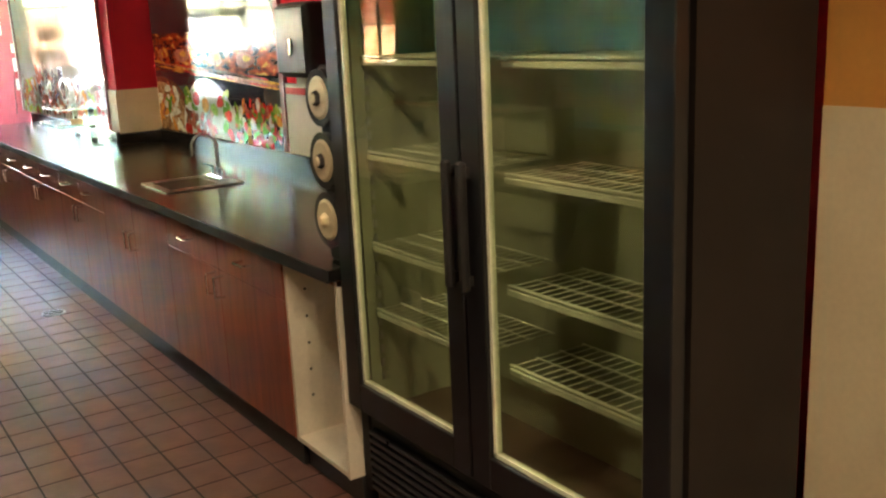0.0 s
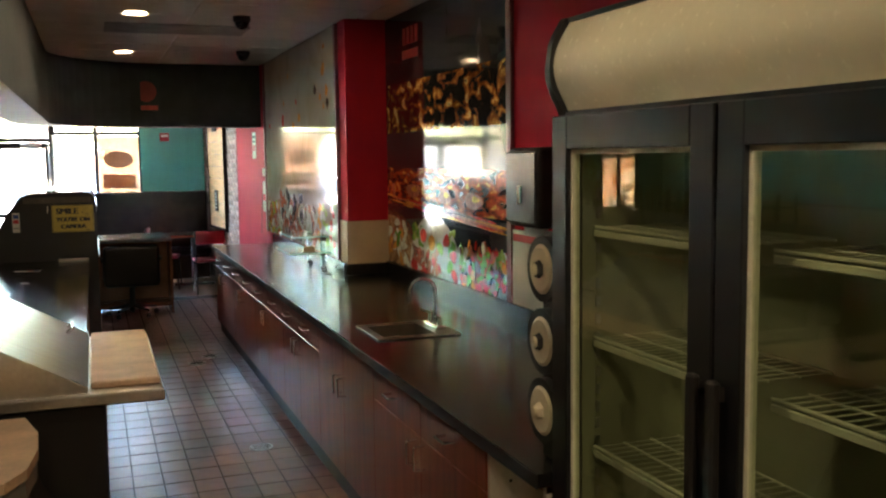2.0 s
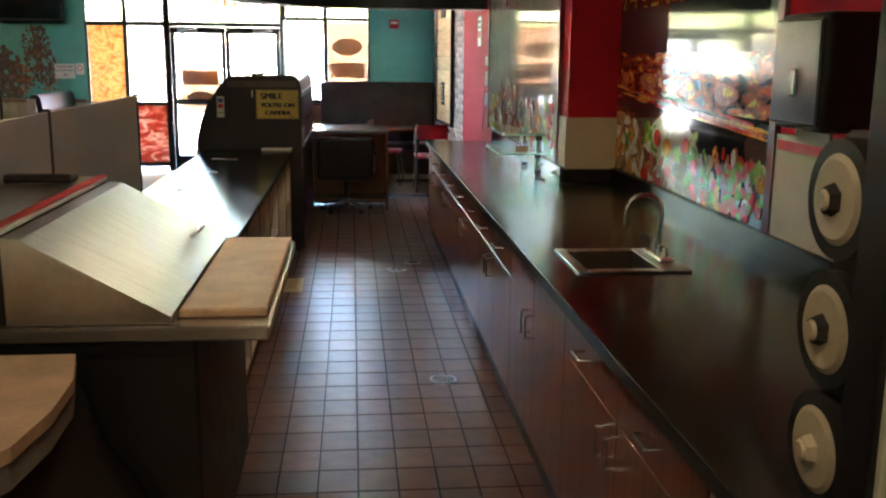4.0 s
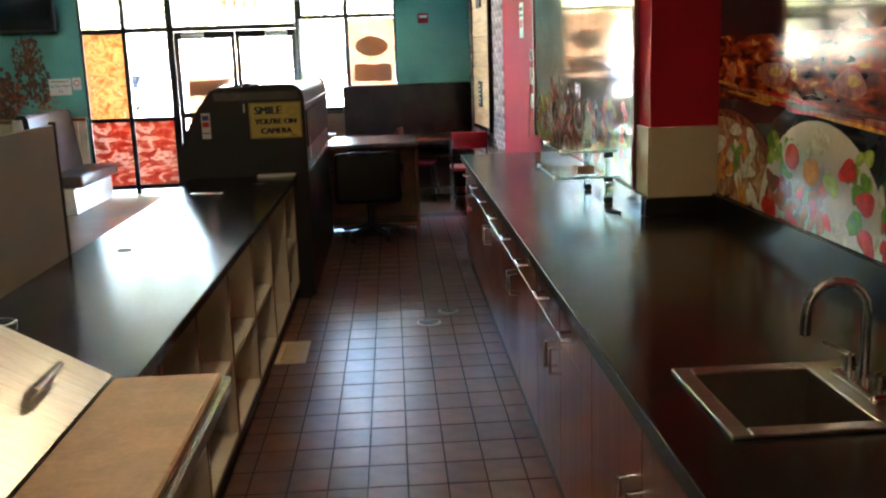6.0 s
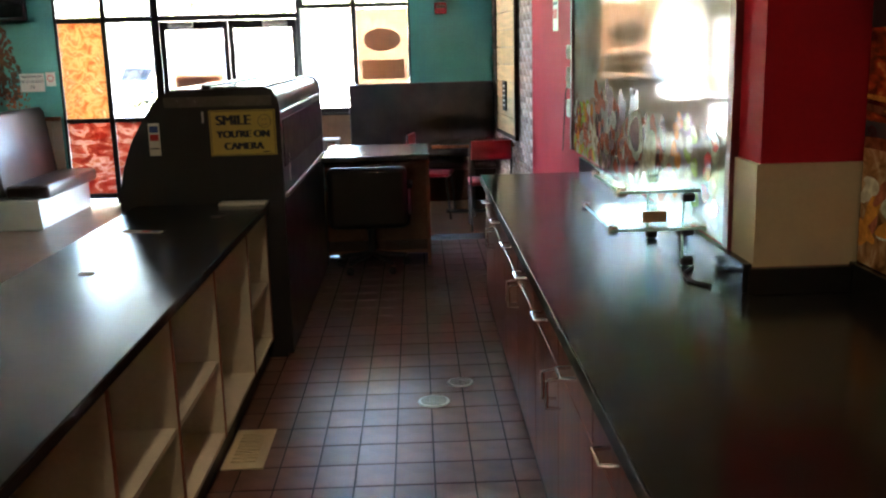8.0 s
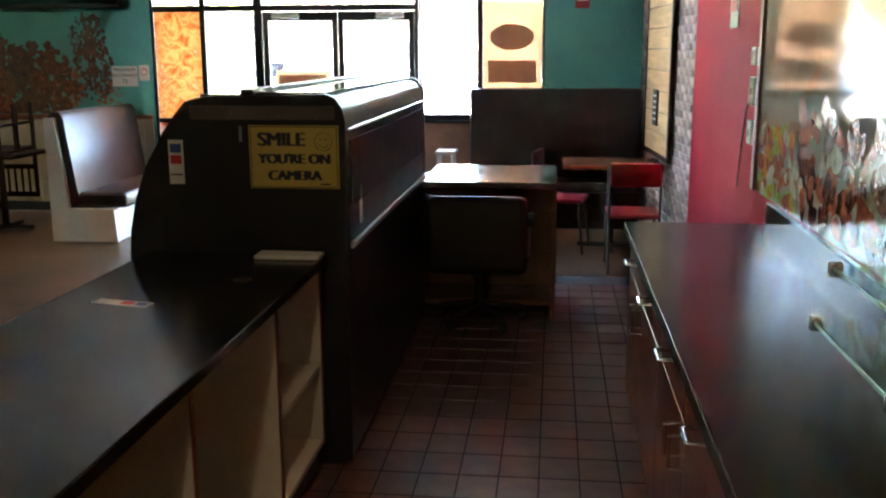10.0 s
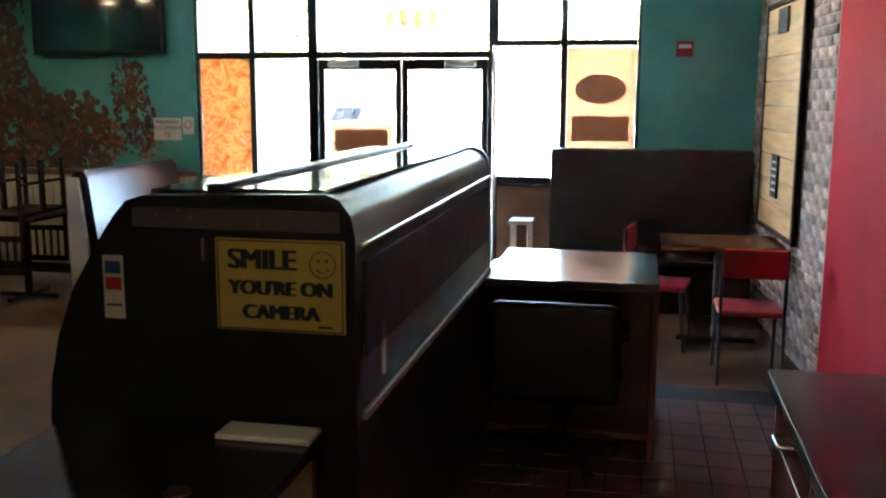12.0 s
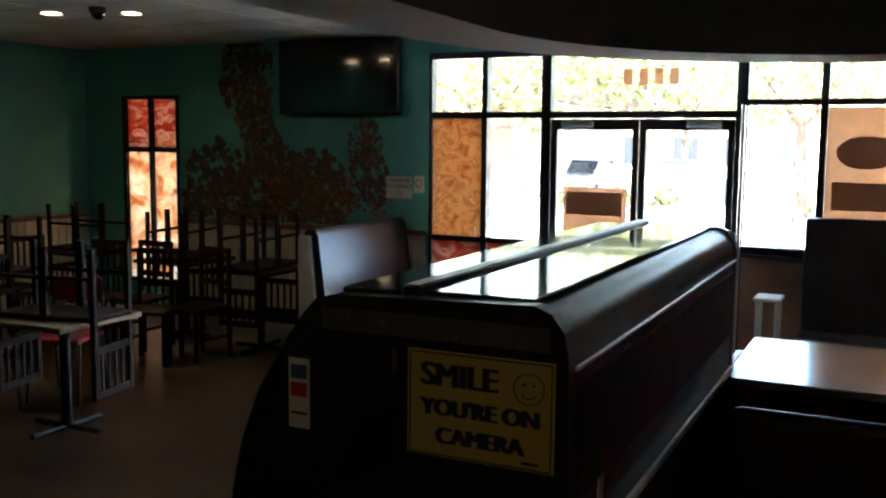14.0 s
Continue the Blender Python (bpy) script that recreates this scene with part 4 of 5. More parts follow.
prof = [(1.70, 1.945), (1.65, 1.945)] + [(1.655 - 0.05 * math.sin(math.pi * q / 10), 1.945 + 0.24 * q / 10) for q in range(1, 10)] + [(1.655, 2.185), (1.70, 2.185)]
prism(bm, prof, "y", F0 + 0.03, F1 - 0.03)
part("lightbox", bm, LIGHTBOX, fr, "cream backlit sign panel, unlit", True)
for y0, y1 in ((F0, F0 + 0.03), (F1 - 0.03, F1)):
    bm = bmesh.new()
    prism(bm, [(u - 0.012 if u < 1.69 else u, v + (0.012 if v > 2.1 else -0.012)) for u, v in prof], "y", y0, y1)
    part("end_cap", bm, BLACK, fr)
bm = bmesh.new()
box(bm, 1.64, 1.70, F0, F1, 1.932, 1.944), box(bm, 1.65, 1.72, F0, F1, 2.186, 2.198)
part("trim_strip", bm, BLACK, fr)
part("lightbox_back", bx(1.705, 1.73, F0 + 0.052, F1 - 0.052, 1.945, 2.135), BLACK, fr)

# ---- west counter with open shelves ----
WX0, WX1, WY0, WY1 = -0.38, 0.35, 5.29, 9.74
wc = thing("service_counter", (0, 7.5, 0), "black laminate counter with open white shelf bays", "counter")
part("countertop", bx(WX0, WX1, WY0, WY1, 0.868, 0.908, 0.004), LAMINATE, wc)
part("front_panel", bx(WX0 + 0.04, WX0 + 0.06, WY0, WY1, 0.0, 0.866), DARKWOOD, wc)
part("back_panel", bx(WX0 + 0.062, WX0 + 0.075, WY0, WY1, 0.12, 0.866), MELAMINE, wc)
part("kick", bx(WX0 + 0.07, WX1 - 0.06, WY0, WY1, 0, 0.118), KICK, wc)
part("bottom_panel", bx(WX0 + 0.076, WX1 - 0.03, WY0, WY1, 0.12, 0.14), MELAMINE, wc)
ys = [5.30, 5.80, 6.33, 6.98, 7.65, 8.36, 9.12, 9.72]
for i, y in enumerate(ys):
    d = part("divider", bx(WX0 + 0.076, WX1 - 0.03, y - 0.009, y + 0.009, 0.141, 0.866), MELAMINE, wc)
    part("edge_band", bx(WX1 - 0.03, WX1 - 0.026, y - 0.011, y + 0.011, 0.12, 0.866), CHERRY, d)
for i, (a, b) in enumerate(zip(ys, ys[1:])):
    if i != 5:
        part("shelf", bx(WX0 + 0.076, WX1 - 0.035, a + 0.01, b - 0.01, 0.44, 0.46), MELAMINE, wc)
for x, y in ((-0.16, 7.22), (-0.10, 8.1), (0.15, 9.3)):
    cp = thing("cable_grommet", (x, y, 0.908), "round dark cable grommet in the countertop", "grommet", "countertop grommets")
    part("ring", rod(bmesh.new(), (x, y, 0.908), (x, y, 0.912), 0.033, 0.03, n=20), mat("grommet", (0.05, 0.03, 0.02), 0.4), cp)
np_ = thing("napkin_stack", (0.22, 9.66, 0.908), "flat stack of white paper slips on the counter", "paper")
part("paper_slip", bx(0.09, 0.345, 9.62, 9.72, 0.909, 0.925, 0.003), PAPER, np_)
cdd = thing("sticker_strip", (-0.13, 8.95, 0.908), "white strip with red and blue card logos lying flat", "sticker")
cdd.rotation_euler = (0, 0, -0.2)
local("strip", bx(-0.10, 0.10, -0.025, 0.025, 0.001, 0.002), PAPER, cdd)
local("print_block", bx(0.05, 0.09, -0.018, 0.018, 0.002, 0.003), BLUEINK, cdd)
local("print_block", bx(0.0, 0.04, -0.018, 0.018, 0.002, 0.003), REDINK, cdd)
hl = thing("steel_insert", (-0.26, 6.05, 0.908), "round stainless steel insert in the countertop", "insert")
bm = bmesh.new()
for i in range(20):
    a, b = i * 0.31416, (i + 1) * 0.31416
    rod(bm, (-0.24 + 0.055 * math.cos(a), 6.05 + 0.055 * math.sin(a), 0.916), (-0.24 + 0.055 * math.cos(b), 6.05 + 0.055 * math.sin(b), 0.916), 0.007, n=6)
part("rim", bm, CHROME, hl)

# grey screen panels along the counter
for y0, y1 in ((4.0, 5.55), (5.57, 7.18)):
    g = thing("screen_panel", (-0.36, (y0 + y1) / 2, 0.9), "grey opaque screen panel standing beside the counter", "screen", "counter screens")
    part("panel", bx(-0.40, -0.385, y0, y1, 0.80, 1.47, 0.004), GREYPANEL, g)
    part("post", bx(-0.405, -0.378, y1 - 0.012, y1 + 0.008, 0.0, 1.48, 0.003), MATT, g)
    part("base_rail", bx(-0.405, -0.378, y0, y1 - 0.02, 0.0, 0.80), DARKWOOD, g)

# sandwich prep table with sloping lid and cutting board
pr = thing("prep_table", (0, 4.6, 0), "stainless sandwich prep table with sloping lid", "prep table")
part("cabinet_body", bx(-0.36, 0.42, 4.10, 5.26, 0.10, 0.93, 0.01), MATT, pr)
part("work_ledge", bx(-0.36, 0.63, 4.03, 5.27, 0.93, 0.972, 0.006), STEEL, pr)
part("cutting_board", bx(0.37, 0.62, 4.12, 5.21, 0.973, 1.0, 0.006), BOARD, pr, "worn pale cutting board")
bm = bmesh.new()
prism(bm, [(0.36, 0.975), (0.36, 0.995), (-0.03, 1.215), (-0.08, 1.22), (-0.08, 0.975)], "y", 4.06, 5.24)
part("lid", bm, STEEL, pr, "brushed stainless sloping lid")
bm = tube(bmesh.new(), [(0.27, 4.96, 1.05), (0.295, 4.96, 1.07), (0.295, 5.1, 1.07), (0.27, 5.1, 1.05)], 0.009, 8)
part("lid_handle", bm, CHROME, pr, "chrome lid handle", True)
part("top_shelf", bx(-0.62, -0.085, 4.06, 5.24, 1.222, 1.24, 0.004), STEEL, pr)
part("red_strip", bx(-0.12, -0.085, 4.055, 5.24, 1.241, 1.246), REDINK, pr, "red edge strip")
part("rear_body", bx(-0.60, -0.085, 4.07, 5.23, 0.973, 1.22), MATT, pr)
for x in (-0.3, 0.36):
    for y in (4.15, 5.08):
        part("foot", rod(bmesh.new(), (x, y, 0), (x, y, 0.1), 0.025, n=10), MATT, pr)
clp = thing("black_remote", (-0.3, 4.9, 1.24), "small black device lying on the prep table top", "device")
part("body", bx(-0.40, -0.14, 4.98, 5.05, 1.247, 1.275, 0.01), MATT, clp)
flb = thing("floor_box", (0.46, 4.7, 0), "white air filter grille standing beside the prep table", "vent")
part("frame", bx(0.422, 0.436, 4.2, 4.4, 0.0, 0.28, 0.004), PAPER, flb)

# pale topped end unit with a curved dark side
eu = thing("end_counter", (-0.3, 3.5, 0), "dark curved counter end with a pale worn top", "counter")
bm = bmesh.new()
out = [(-0.9, 3.15), (0.15, 3.15), (0.20, 3.26), (0.22, 3.45), (0.21, 3.65), (0.16, 3.85), (-0.9, 3.85)]
prism(bm, out, "z", 0.93, 0.96)
part("top", bm, BOARD, eu, "pale worn top")
bm = bmesh.new()
prism(bm, [(x - 0.006 if x > -0.8 else x, y) for x, y in out], "z", 0.87, 0.93)
part("edge", bm, mat("grey_edge", (0.2, 0.2, 0.19), 0.5), eu)
bm = bmesh.new()
prism(bm, [(-0.9, 0.0), (0.42, 0.0), (0.41, 0.2), (0.36, 0.4), (0.28, 0.58), (0.2, 0.7), (0.15, 0.87), (-0.9, 0.87)], "y", 3.22, 3.9)
part("body", bm, MATT, eu, smooth=True)
dv = thing("card_reader", (-0.15, 3.45, 0.96), "small black hand-held device on the pale top", "device")
part("body", bx(-0.22, -0.06, 3.40, 3.46, 0.961, 0.985, 0.008), MATT, dv)

# ---- black refrigerated display case ----
cs = thing("display_case", (-0.07, 11.1, 0), "black curved refrigerated display case seen from its end", "display case")
C0, C1 = 9.76, 12.05
side = [(0.37, 0.04), (0.37, 1.44), (0.36, 1.49), (0.33, 1.53), (0.29, 1.545), (-0.22, 1.53), (-0.27, 1.515), (-0.31, 1.47), (-0.36, 1.40), (-0.44, 1.27), (-0.495, 1.13), (-0.525, 1.0), (-0.535, 0.88), (-0.52, 0.72), (-0.47, 0.55), (-0.42, 0.4), (-0.40, 0.04)]
bm = bmesh.new()
prism(bm, side, "y", C0, C0 + 0.05)
part("end_panel", bm, BLACK, cs)
bm = bmesh.new()
prism(bm, side, "y", C1 - 0.05, C1)
part("end_panel", bm, BLACK, cs)
bm = bmesh.new()
prism(bm, [(x * 0.985, z * 0.992) for x, z in side], "y", C0 + 0.05, C1 - 0.05)
part("body", bm, BLACK, cs, smooth=True)
part("top_panel", bx(0.0, 0.27, C0 + 0.06, C1 - 0.06, 1.537, 1.549, 0.004), GLOSSBLACK, cs, "glossy dark top glass")
part("top_panel", bx(-0.23, -0.06, C0 + 0.06, C1 - 0.06, 1.527, 1.541, 0.004), GLOSSBLACK, cs, "glossy dark top glass")
part("top_rail", bx(-0.055, -0.005, C0 + 0.04, C1 - 0.04, 1.525, 1.562, 0.006), BLACK, cs)
bm = bmesh.new()
box(bm, 0.368, 0.376, C0 + 0.08, C1 - 0.1, 1.10, 1.36)
part("side_door", bm, MATT, cs)
part("side_rail", bx(0.37, 0.385, C0 + 0.05, C1 - 0.05, 0.93, 0.955, 0.003), SILVER, cs, "thin metal rail")
part("side_rail", bx(0.368, 0.378, C0 + 0.05, C1 - 0.05, 1.40, 1.412, 0.003), SILVER, cs, "thin metal rail")
part("label_strip", bx(-0.25, 0.33, C0 - 0.004, C0 - 0.001, 1.445, 1.50, 0.001), mat("smoky_strip", (0.10, 0.09, 0.08), 0.25), cs, "smoky plastic strip")
part("hook", bx(-0.05, -0.042, C0 - 0.012, C0, 1.36, 1.42), STEEL, cs)
part("foot_rail", bx(-0.36, 0.33, C0 + 0.02, C1 - 0.02, 0, 0.045), MATT, cs)
part("side_label", bx(0.372, 0.376, 10.0, 10.04, 1.0, 1.16), PAPER, cs, "white label")

sg = thing("camera_sign", (0.165, C0, 1.18), "yellow smile you're on camera sign with dark lettering", "sign")
part("plate", bx(-0.013, 0.345, C0 - 0.007, C0 - 0.003, 1.178, 1.425, 0.0015), YELLOW, sg)
bm = bmesh.new()
for a, b, c, d in ((-0.007, 0.339, 1.182, 1.185), (-0.007, 0.339, 1.418, 1.421), (-0.007, -0.004, 1.185, 1.418), (0.336, 0.339, 1.185, 1.418)):
    box(bm, a, b, C0 - 0.0085, C0 - 0.007, c, d)
part("border", bm, INK, sg, "dark border line")
for s, x, z, h in (("SMILE", 0.118, 1.368, 0.076), ("YOU'RE ON", 0.168, 1.293, 0.054), ("CAMERA", 0.168, 1.228, 0.054)):
    lettering(s, h, Matrix.Translation((x, C0 - 0.008, z)) @ FACE_SOUTH, INK, sg, bold=0.0048)
bm = bmesh.new()
for i in range(24):
    a, b = i * 0.2618, (i + 1) * 0.2618
    rod(bm, (0.285 + 0.035 * math.cos(a), C0 - 0.008, 1.362 + 0.035 * math.sin(a)), (0.285 + 0.035 * math.cos(b), C0 - 0.008, 1.362 + 0.035 * math.sin(b)), 0.0013, n=4)
for i in range(6):
    a, b = radians(210 + i * 20), radians(230 + i * 20)
    rod(bm, (0.285 + 0.021 * math.cos(a), C0 - 0.008, 1.362 + 0.021 * math.sin(a)), (0.285 + 0.021 * math.cos(b), C0 - 0.008, 1.362 + 0.021 * math.sin(b)), 0.0013, n=4)
for x in (0.274, 0.296):
    ball(bm, (x, C0 - 0.008, 1.372), 0.004)
part("smiley", bm, INK, sg, "round smiling face outline")
part("small_print", bx(0.27, 0.31, C0 - 0.0085, C0 - 0.007, 1.193, 1.199), INK, sg)
st = thing("card_sticker", (-0.31, C0, 1.2), "white card payment sticker strip on black panel", "sticker")
part("strip", bx(-0.345, -0.285, C0 - 0.004, C0 - 0.001, 1.19, 1.365), PAPER, st)
for z, m in ((1.315, BLUEINK), (1.27, REDINK), (1.225, INK)):
    part("print_block", bx(-0.338, -0.292, C0 - 0.006, C0 - 0.004, z, z + (0.035 if m != INK else 0.006)), m, st)

for ob in (cs, sg, st):
    ob.location += Vector((0.06, 0, -0.01))

# ---- host stand with office chair ----
hs = thing("desk", (0.7, 12.8, 0), "brown wooden desk with glossy dark top open at front", "desk")
part("tabletop", bx(0.29, 1.14, 12.40, 13.34, 0.86, 0.90, 0.005), mat("desk_top", (0.10, 0.09, 0.09), 0.16, var=0.15), hs)
part("side_panel", bx(0.23, 0.26, 12.46, 13.17, 0, 0.859), TABLEWOOD, hs)
part("side_panel", bx(1.11, 1.14, 12.46, 13.17, 0, 0.859), TABLEWOOD, hs)
part("back_panel", bx(0.26, 1.11, 12.9, 12.93, 0.02, 0.859), TABLEWOOD, hs)
part("bottom_panel", bx(0.26, 1.11, 12.48, 12.9, 0.10, 0.13), TABLEWOOD, hs)
ch = thing("office_chair", (0.66, 12.2, 0), "black upholstered office chair pushed under the desk", "chair")
bm = bmesh.new()
box(bm, 0.36, 0.97, 12.10, 12.17, 0.38, 0.85, 0.05, seg=3)
part("backrest", bm, MATT, ch, smooth=True)
part("seat", bx(0.40, 0.94, 12.18, 12.62, 0.40, 0.48, 0.03, seg=2), MATT, ch, smooth=True)
part("gas_post", rod(bmesh.new(), (0.67, 12.4, 0.12), (0.67, 12.4, 0.40), 0.03, n=12), MATT, ch)
part("back_post", bx(0.64, 0.70, 12.14, 12.2, 0.36, 0.5), MATT, ch)
for i in range(5):
    a = i * 1.2566 + 0.3
    e = Vector((0.67 + 0.28 * math.cos(a), 12.4 + 0.28 * math.sin(a), 0.09))
    lg = part("leg", rod(bmesh.new(), (0.67, 12.4, 0.13), e, 0.022, 0.016, 8), MATT, ch)
    part("caster", ball(bmesh.new(), (e.x, e.y, 0.032), 0.032, 2), RUBBER, lg)
for x in (0.37, 0.97):
    ar = part("armrest", bx(x - 0.035, x + 0.035, 12.22, 12.5, 0.66, 0.70, 0.015, seg=2), MATT, ch)
    part("arm_post", rod(bmesh.new(), (x, 12.36, 0.44), (x, 12.36, 0.66), 0.016, n=8), STEEL, ar)
for ob in (hs, ch):
    ob.location += Vector((0.12, -0.45, 0))

# ---- booth seats ----
def booth_long():
    b = thing("booth_bench", (0.95, 15.5, 0), "dark vinyl booth bench under the window", "bench")
    part("backrest", bx(0.11, 1.79, YF - 0.20, YF - 0.07, 0.44, 1.33, 0.03, seg=2), VINYL, b, smooth=True)
    part("seat", bx(0.11, 1.79, YF - 0.62, YF - 0.20, 0.36, 0.46, 0.03, seg=2), VINYL, b, smooth=True)
    part("base", bx(0.13, 1.77, YF - 0.56, YF - 0.08, 0, 0.359), DARKWOOD, b)
    part("back_support", bx(0.13, 1.77, YF - 0.07, YF - 0.045, 0, 1.30), DARKWOOD, b)


booth_long()
b = thing("booth", (-3.1, 15, 0), "dark vinyl booth seat with white painted end panel", "bench")
bm = bmesh.new()
prism(bm, [(-3.40, 0.0), (-2.78, 0.0), (-2.80, 0.30), (-3.22, 0.30), (-3.30, 1.12), (-3.40, 1.12)], "y", 14.18, 14.22)
part("end_panel", bm, WHITE, b, "white painted end panel")
bm = bmesh.new()
prism(bm, [(-3.38, 0.30), (-3.14, 0.34), (-3.24, 1.12), (-3.28, 1.17), (-3.35, 1.17), (-3.38, 1.13)], "y", 14.23, 15.72)
part("backrest", bm, VINYL, b, smooth=True)
part("seat", bx(-3.14, -2.70, 14.23, 15.72, 0.31, 0.45, 0.035, seg=3), VINYL, b, smooth=True)
part("base", bx(-3.38, -2.80, 14.225, 15.70, 0, 0.30), WHITE, b)
b.location.x += 0.1
vs = thing("white_crate", (-0.05, 15.3, 0), "white high chair frame beside the booth", "stand")
for x in (-0.16, -0.02):
    for y in (15.2, 15.4):
        part("leg", rod(bmesh.new(), (x, y, 0), (x, y, 0.72), 0.014, n=8), WHITE, vs)
part("tray", bx(-0.19, 0.01, 15.17, 15.43, 0.72, 0.75, 0.008), WHITE, vs)

# ---- tables and chairs ----
def table(at, w, d, label, top=TABLEWOOD, group="dining tables"):
    t = thing("dining_table", at, label, "table", group)
    x, y, z = at
    part("tabletop", bx(x - w / 2, x + w / 2, y - d / 2, y + d / 2, 0.715, 0.75, 0.006), top, t)
    part("column", rod(bmesh.new(), (x, y, 0.03), (x, y, 0.715), 0.035, n=14), MATT, t, smooth=True)
    for a, c in (((x - 0.28, y, 0.02), (x + 0.28, y, 0.02)), ((x, y - 0.28, 0.02), (x, y + 0.28, 0.02))):
        part("foot", rod(bmesh.new(), a, c, 0.02, n=8), MATT, t)
    return t


table((1.74, 14.45, 0), 0.84, 0.62, "brown wooden table with pedestal foot by the booth")


def red_chair():
    c = thing("dining_chair", (0, 0, 0), "metal chair with red vinyl seat and back", "chair", "red vinyl chairs")
    part("seat", bx(-0.2, 0.2, -0.2, 0.2, 0.43, 0.47, 0.015, seg=2), REDVINYL, c, smooth=True)
    part("backrest", bx(-0.19, 0.19, -0.235, -0.20, 0.68, 0.86, 0.012, seg=2), REDVINYL, c, smooth=True)
    for x in (-0.19, 0.19):
        part("leg", tube(bmesh.new(), [(x, -0.24, 0), (x, -0.19, 0.45), (x, -0.22, 0.86)], 0.011, 8), MATT, c)
        part("leg", tube(bmesh.new(), [(x, 0.21, 0), (x, 0.17, 0.43)], 0.011, 8), MATT, c)
    return c


rc = red_chair()
rc.matrix_basis = pose(1.86, 13.6, 0, 0, 0, 0)
copy_thing(rc, pose(1.32, 14.3, 0, 0, 0, -100))


def wood_chair():
    c = thing("wooden_chair", (0, 0, 0), "dark-stained wooden slat-back chair", "chair", "stacked wooden chairs")
    part("seat", bx(-0.2, 0.2, -0.2, 0.2, 0.43, 0.46, 0.01), DARKWOOD, c)
    for x in (-0.18, 0.18):
        part("leg", bx(x - 0.016, x + 0.016, -0.2, -0.168, 0, 0.95), DARKWOOD, c)
        part("leg", bx(x - 0.016, x + 0.016, 0.165, 0.197, 0, 0.43), DARKWOOD, c)
        part("side_rail", bx(x - 0.01, x + 0.01, -0.168, 0.165, 0.18, 0.205), DARKWOOD, c)
    for z in (0.9, 0.62):
        part("back_rail", bx(-0.164, 0.164, -0.196, -0.172, z, z + 0.05), DARKWOOD, c)
    for i in range(4):
        part("back_slat", bx(-0.115 + i * 0.07, -0.095 + i * 0.07, -0.19, -0.178, 0.67, 0.90), DARKWOOD, c)
    return c


LAM = mat("pale_table_edge", (0.45, 0.36, 0.25), 0.3)
for x, y in ((-3.75, 12.2), (-4.1, 14.75), (-5.1, 14.9), (-5.9, 13.4), (-6.3, 11.6), (-6.4, 14.95)):
    table((x, y, 0), 0.68, 0.68, "dark pedestal dining table with chairs stacked on it", LAM if x == -3.75 else DARKWOOD)
wchair = wood_chair()
wchair.matrix_basis = pose(-5.1, 14.32, 0, 0, 0, 180)
for x, y, a in ((-4.35, 14.2, 170), (-5.5, 14.2, 190), (-5.6, 13.0, 90), (-4.6, 13.9, 200), (-6.6, 14.2, 90), (-4.9, 11.9, 270)):
    copy_thing(wchair, pose(x, y, 0, 0, 0, a))
for x, y, a in ((-4.1, 14.75, 5), (-5.1, 14.9, 12), (-5.9, 13.4, 95), (-6.3, 11.6, 88), (-6.4, 14.95, 90), (-3.75, 12.2, 100)):
    for b in (a, a + 180):
        copy_thing(wchair, pose(x - 0.17 * math.sin(radians(b)), y + 0.17 * math.cos(radians(b)), 1.213, 180, 0, b))
for x, y, a in ((-4.35, 12.75, 200), (-4.6, 12.2, 260)):
    copy_thing(rc, pose(x, y, 0, 0, 0, a))
hc = thing("high_chair_stack", (-5.55, 12.3, 0), "stack of brown wooden high chairs", "high chair")
for i in range(2):
    z = i * 0.35
    for x in (-5.75, -5.4):
        for y in (12.1, 12.45):
            part("leg", bx(x - 0.018, x + 0.018, y - 0.018, y + 0.018, z, z + 0.72), DARKWOOD, hc)
    part("seat", bx(-5.72, -5.42, 12.13, 12.43, z + 0.42, z + 0.44), CAP, hc)
    part("back", bx(-5.73, -5.41, 12.44, 12.455, z + 0.45, z + 0.72), CAP, hc)

# ---- floor fittings ----
def drain(x, y, r, label, material):
    d = thing("floor_drain", (x, y, 0), label, "drain", "floor drains")
    part("ring", rod(bmesh.new(), (x, y, 0.0), (x, y, 0.006), r, r - 0.004, n=28), material, d)
    for i in range(7):
        w = (r - 0.015) * math.sqrt(max(0.05, 1 - ((i - 3) / 3.6) ** 2))
        part("slot", bx(x - w, x + w, y - 0.004 + (i - 3) * r * 0.25, y + 0.004 + (i - 3) * r * 0.25, 0.0062, 0.0075), MATT, d)


drain(1.339, 6.30, 0.075, "round pale floor drain grate in the tiles", STEEL)
drain(1.358, 9.25, 0.07, "round dark floor drain grate in the tiles", STEEL)
drain(1.215, 8.99, 0.08, "round steel floor cleanout plate in the tiles", STEEL)
rg = thing("floor_register", (0.41, 8.49, 0), "cream metal floor register beside the counter", "vent")
part("frame", bx(0.30, 0.48, 8.28, 8.70, 0.0, 0.008, 0.003), CREAM, rg)
for i in range(9):
    part("slat", bx(0.335, 0.44, 8.34 + i * 0.036, 8.352 + i * 0.036, 0.0085, 0.014), CREAM, rg)

